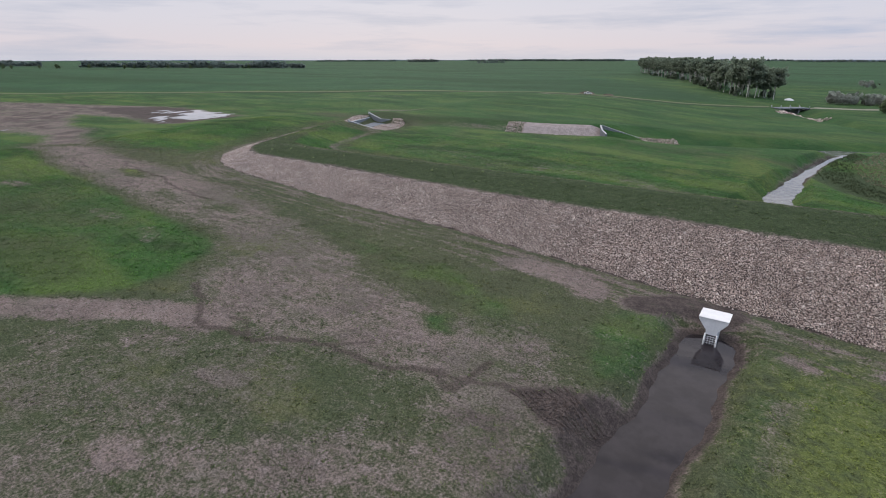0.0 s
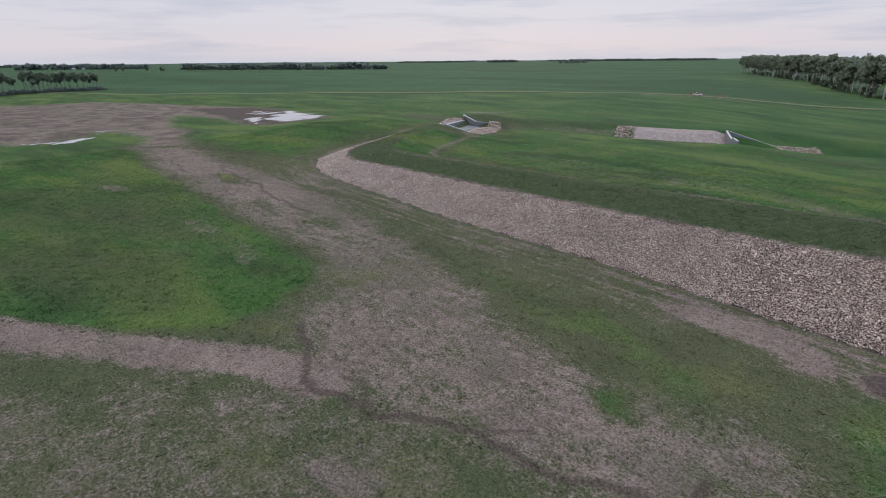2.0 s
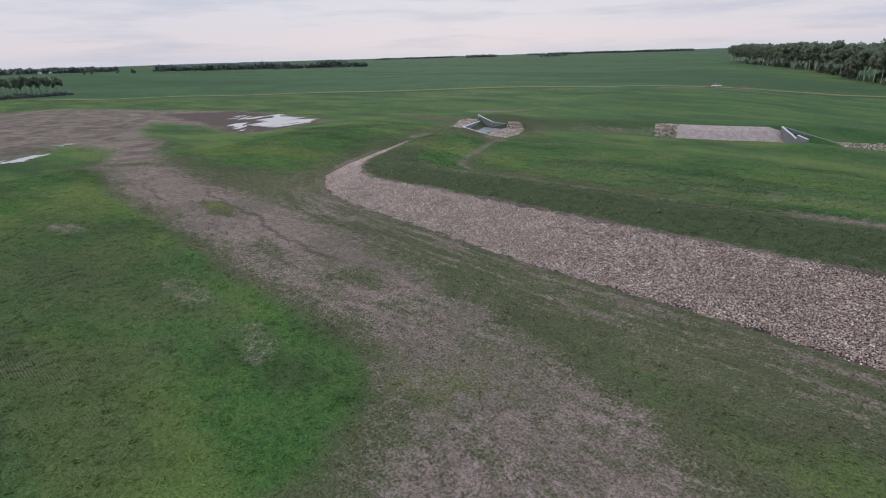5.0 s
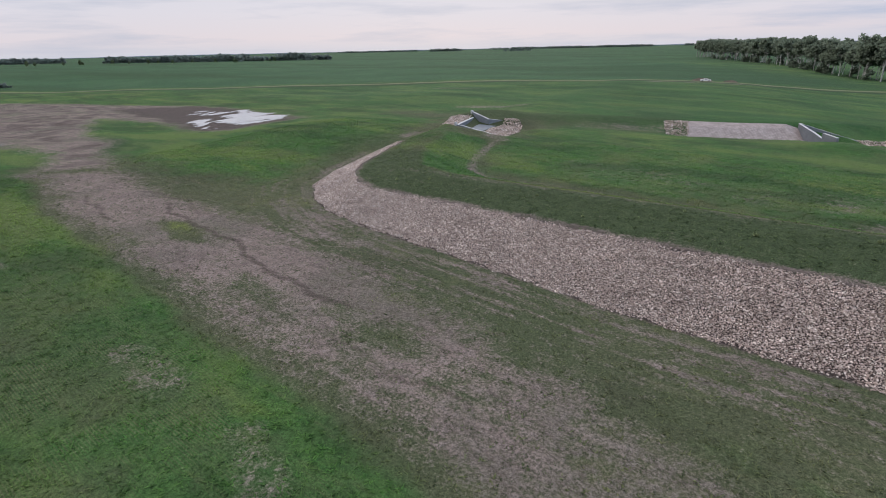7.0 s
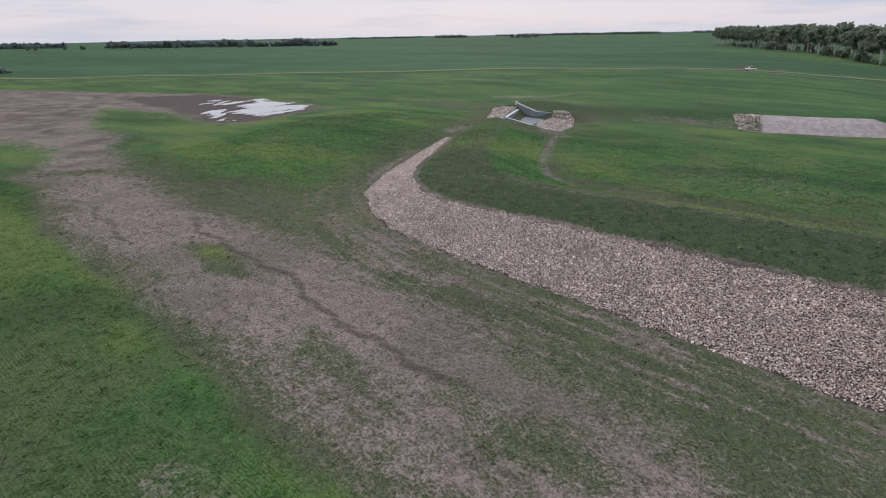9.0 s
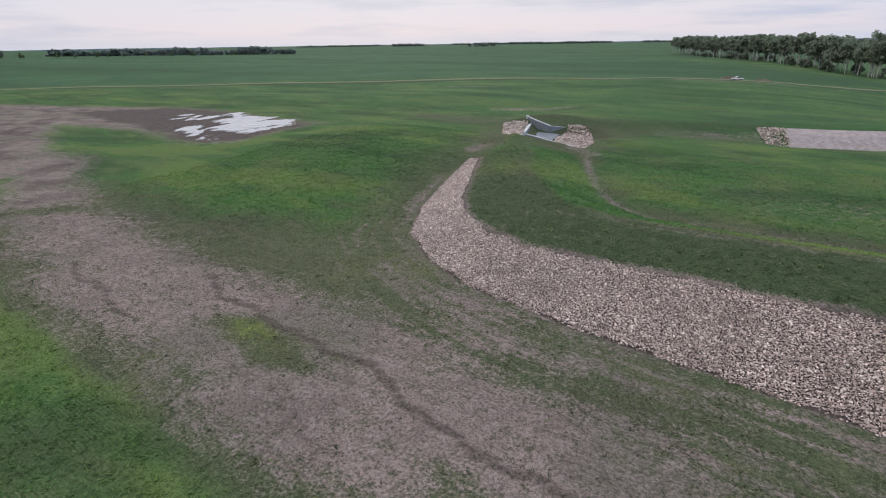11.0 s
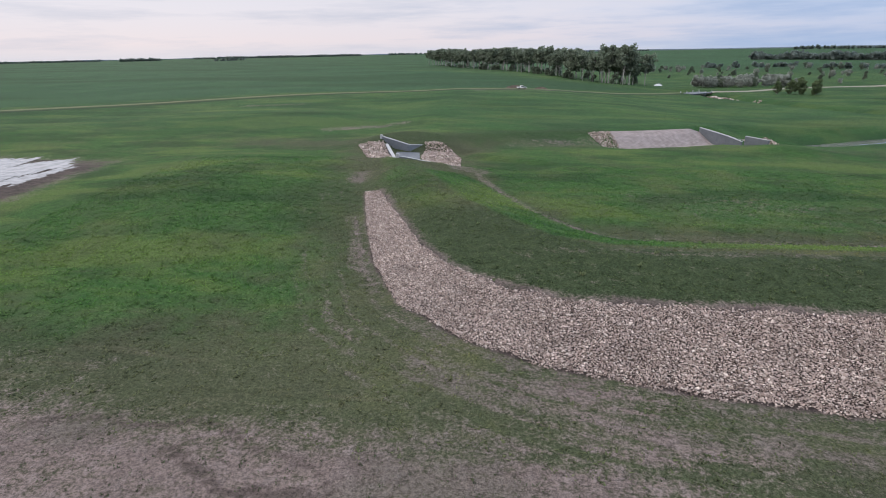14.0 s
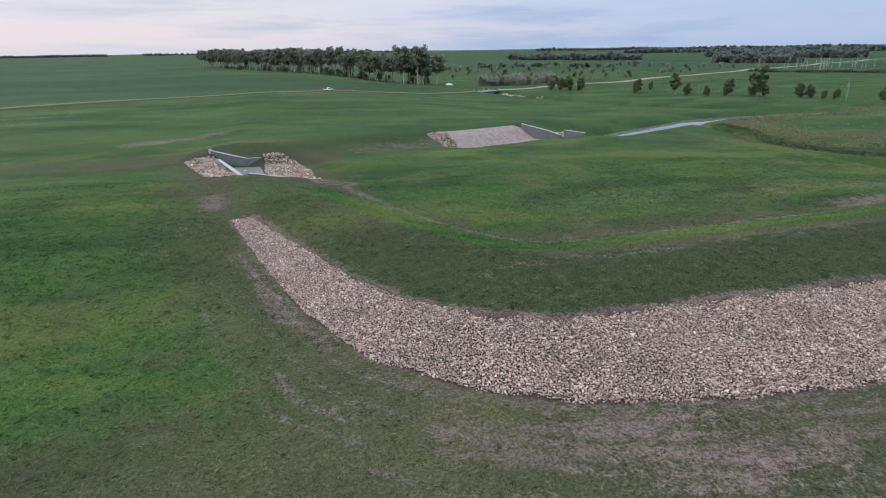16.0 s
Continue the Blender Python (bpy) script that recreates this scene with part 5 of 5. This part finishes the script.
M_DIRT = simple("dry_dirt_heap", (0.10, 0.08, 0.065), (0.17, 0.14, 0.11), 0.8)
heap("dirt_heap", -84, 254.5, 4.0, 1.8, 1.1, M_DIRT, 3, "heap of dug brown earth beside the farm track", "heap")
heap("dirt_heap", -74, 254.5, 3.0, 1.6, 0.9, M_DIRT, 4, "low heap of dug brown earth beside the farm track", "heap")
heap("tarp_heap", -5, 346, 2.6, 1.4, 1.1, M_WHITE, 5, "heap under a white tarpaulin near the shelterbelt's end", "tarpaulin")


# ---------------------------------------------------------------- reeds, tufts, weeds, clods
def blades(name, rng, x, y, h, w, per, material, lean=0.35, attrs=None):
    """Tufts: a few pointed blades at each place."""
    n = len(x)
    z = height(x, y)
    a = rng.rand(n, per) * 6.283
    r = lean * (0.3 + rng.rand(n, per))
    H = h[:, None] * (0.55 + 0.6 * rng.rand(n, per))
    W = w[:, None] * (0.6 + 0.8 * rng.rand(n, per))
    ox, oy = x[:, None] + W * 0.8 * rng.randn(n, per), y[:, None] + W * 0.8 * rng.randn(n, per)
    tx, ty = np.cos(a), np.sin(a)
    V = np.zeros((n, per, 3, 3))
    V[..., 0, 0], V[..., 0, 1] = ox - ty * W / 2, oy + tx * W / 2
    V[..., 1, 0], V[..., 1, 1] = ox + ty * W / 2, oy - tx * W / 2
    V[..., 2, 0], V[..., 2, 1] = ox + tx * r * H, oy + ty * r * H
    V[..., :2, 2] = (z - 0.02)[:, None, None]
    V[..., 2, 2] = z[:, None] + H
    me = fill(bpy.data.meshes.new(name), V.reshape(-1, 3), np.arange(n * per * 3).reshape(-1, 3))
    for key, v in (attrs or {}).items():
        me.attributes.new(key, 'FLOAT', 'POINT').data.foreach_set("value", np.repeat(v, per * 3).astype(np.float32))
    me.materials.append(material)
    return new(name, me)


def reeds():
    rng = np.random.RandomState(61)
    x, y = rng.uniform(4, 130, 42000), rng.uniform(96, 200, 42000)
    zone = inside(x, y, [(19, 168), (12, 148), (14, 132), (26, 116), (60, 104), (120, 96), (128, 150), (90, 178), (60, 184), (40, 176)], 3)
    green = inside(x, y, [(30, 164), (24, 134), (44, 118), (110, 108), (120, 155), (70, 170)], 5)
    keep = (zone > 0.5) & (height(x, y) > -3.1) & (rng.rand(len(x)) > green * 0.985)
    x, y = x[keep], y[keep]
    ob = blades("reed_bed", rng, x, y, 0.14 + 0.2 * rng.rand(len(x)), 0.16 + 0 * x, 4, M_REED, 0.6)
    tagged(ob, "bed of dry tan reeds along the creek", "reeds", kind="stuff")


reeds()


def sedge():
    """Dark marsh growth that chokes the slack channel."""
    rng = np.random.RandomState(65)
    x, y = rng.uniform(2, 110, 60000), rng.uniform(82, 172, 60000)
    zone = np.maximum(band(x, y, POND, 1.6, 2.0), band(x, y, [(9, 136), (10.5, 150), (13, 160)], 1.6, 2.0))
    keep = rng.rand(len(x)) < zone * 0.8
    x, y = x[keep], y[keep]
    ob = blades("sedge_bed", rng, x, y, 0.18 + 0.25 * rng.rand(len(x)), 0.14 + 0 * x, 4, M_GRASS_DK, 0.8)
    tagged(ob, "dark green marsh sedge choking the slack channel", "sedge", kind="stuff")


sedge()


def growth():
    rng = np.random.RandomState(62)
    n = 380000
    x, y = rng.uniform(-138, 24, n), rng.uniform(9, 118, n)
    m = marks(x, y)
    off = inside(x, y, TOE + TOP[::-1], 0.3)
    d, _ = sided(x, y, DITCH)
    clump = 0.5 + 0.5 * np.sin(x * 0.9 + 1.5 * np.sin(y * 0.7)) * np.sin(y * 1.1 + 1.2 * np.sin(x * 0.5))
    p = np.clip(1.0 - 1.25 * m["soil"], 0, 1) * (0.35 + 0.5 * clump + 0.3 * m["lush"]) * (1 - off) * (np.abs(d) > 2.6)
    p *= 1 - 0.55 * smooth(85, 118, y)
    k = rng.rand(n) < p * 0.33
    gx, gy = x[k], y[k]
    gm = {q: m[q][k] for q in ("lush", "dark", "yellow")}
    h = 0.045 + 0.05 * rng.rand(len(gx)) + 0.03 * gm["lush"]
    ob = blades("grass_tufts", rng, gx, gy, h, 0.09 + 0.05 * rng.rand(len(gx)), 4, M_TUFT, 3.2, gm)
    tagged(ob, "short patchy green grass tufts", "grass", kind="stuff")
    # weeds standing singly on the bare silt
    q = (rng.rand(n) < 0.20 * (m["soil"] > 0.3) * (m["mud"] < 0.35) * (1 - off) * (0.25 + clump))
    wx, wy = x[q], y[q]
    ob = blades("silt_weeds", rng, wx, wy, 0.05 + 0.05 * rng.rand(len(wx)) ** 2, 0.06 + 0.05 * rng.rand(len(wx)) ** 2, 4, M_GRASS_DK, 0.8)
    tagged(ob, "scattered dark weeds on bare silt", "weeds", kind="stuff")


growth()


def clods():
    rng = np.random.RandomState(63)
    P, S = [], []
    for k in range(9):
        x0, y0 = -12.9 + 0.36 * k, 28.3 + 0.30 * k
        for i in range(150):
            f = rng.rand()
            P.append((x0 + (4.6 - 0.12 * k) * f + 0.03 * rng.randn(), y0 - 2.3 * f + 0.5 * f * f + 0.10 * math.sin(f * 7 + k) + 0.035 * rng.randn()))
            S.append(0.035 + 0.05 * rng.rand() ** 2)
    for i in range(220):
        P.append((-9.9 + 0.6 * rng.randn(), 28.4 + 0.4 * rng.randn()))
        S.append(0.05 + 0.09 * rng.rand() ** 2)
    P = np.array(P)
    Q = np.stack([P[:, 0], P[:, 1], height(P[:, 0], P[:, 1]) + 0.02], -1)
    ob = stone_mass("mud_clods", rng, Q, np.array(S), M_CLOD)
    tagged(ob, "dark wet clods in churned wheel ruts", "clods", kind="stuff")


clods()


def weed_clumps():
    rng = np.random.RandomState(64)
    proto = None
    spots = [(-84.3, 70.1), (-78.5, 73.2), (-80.2, 71.2), (-71.2, 68.2), (-66, 70.5), (-60, 67.5), (-52, 71.5), (-46, 68.5), (-38, 70.2), (-30, 67), (-22, 69.5), (-12, 66.5), (-4, 69), (-92, 80.5), (-96, 90), (-75, 75.5), (-63, 75)]
    for x, y in spots:
        if proto is None:
            proto = thing("weed_clump", x, y, gz(x, y), 0, "pale flowering weed clump on the levee slope", "weed", "levee weeds")
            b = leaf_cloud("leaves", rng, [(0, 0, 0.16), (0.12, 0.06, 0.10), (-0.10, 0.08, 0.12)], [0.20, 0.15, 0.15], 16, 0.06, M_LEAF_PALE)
            b.parent = proto
        else:
            plant(proto, x, y, rng.uniform(0.6, 1.2), rng.uniform(0, 360), 0.0)


weed_clumps()


# ---------------------------------------------------------------- single stones of the slope, last
def single_stones():
    bed, rng, P, size = RIPRAP
    forms, f = rock_forms(rng, 8)
    meshes = []
    for v in forms:
        me = fill(bpy.data.meshes.new("stone"), v * np.array([1.0, 0.9, 0.8]), f)
        me.materials.append(M_STONE_P)
        meshes.append(me)
    for i, (p, s) in enumerate(zip(P, size)):
        ob = new("stone", meshes[i % len(meshes)])
        ob.parent = bed
        ob.matrix_basis = pose(*p, *(rng.rand(3) * 360)) @ Matrix.Scale(float(s), 4)


single_stones()
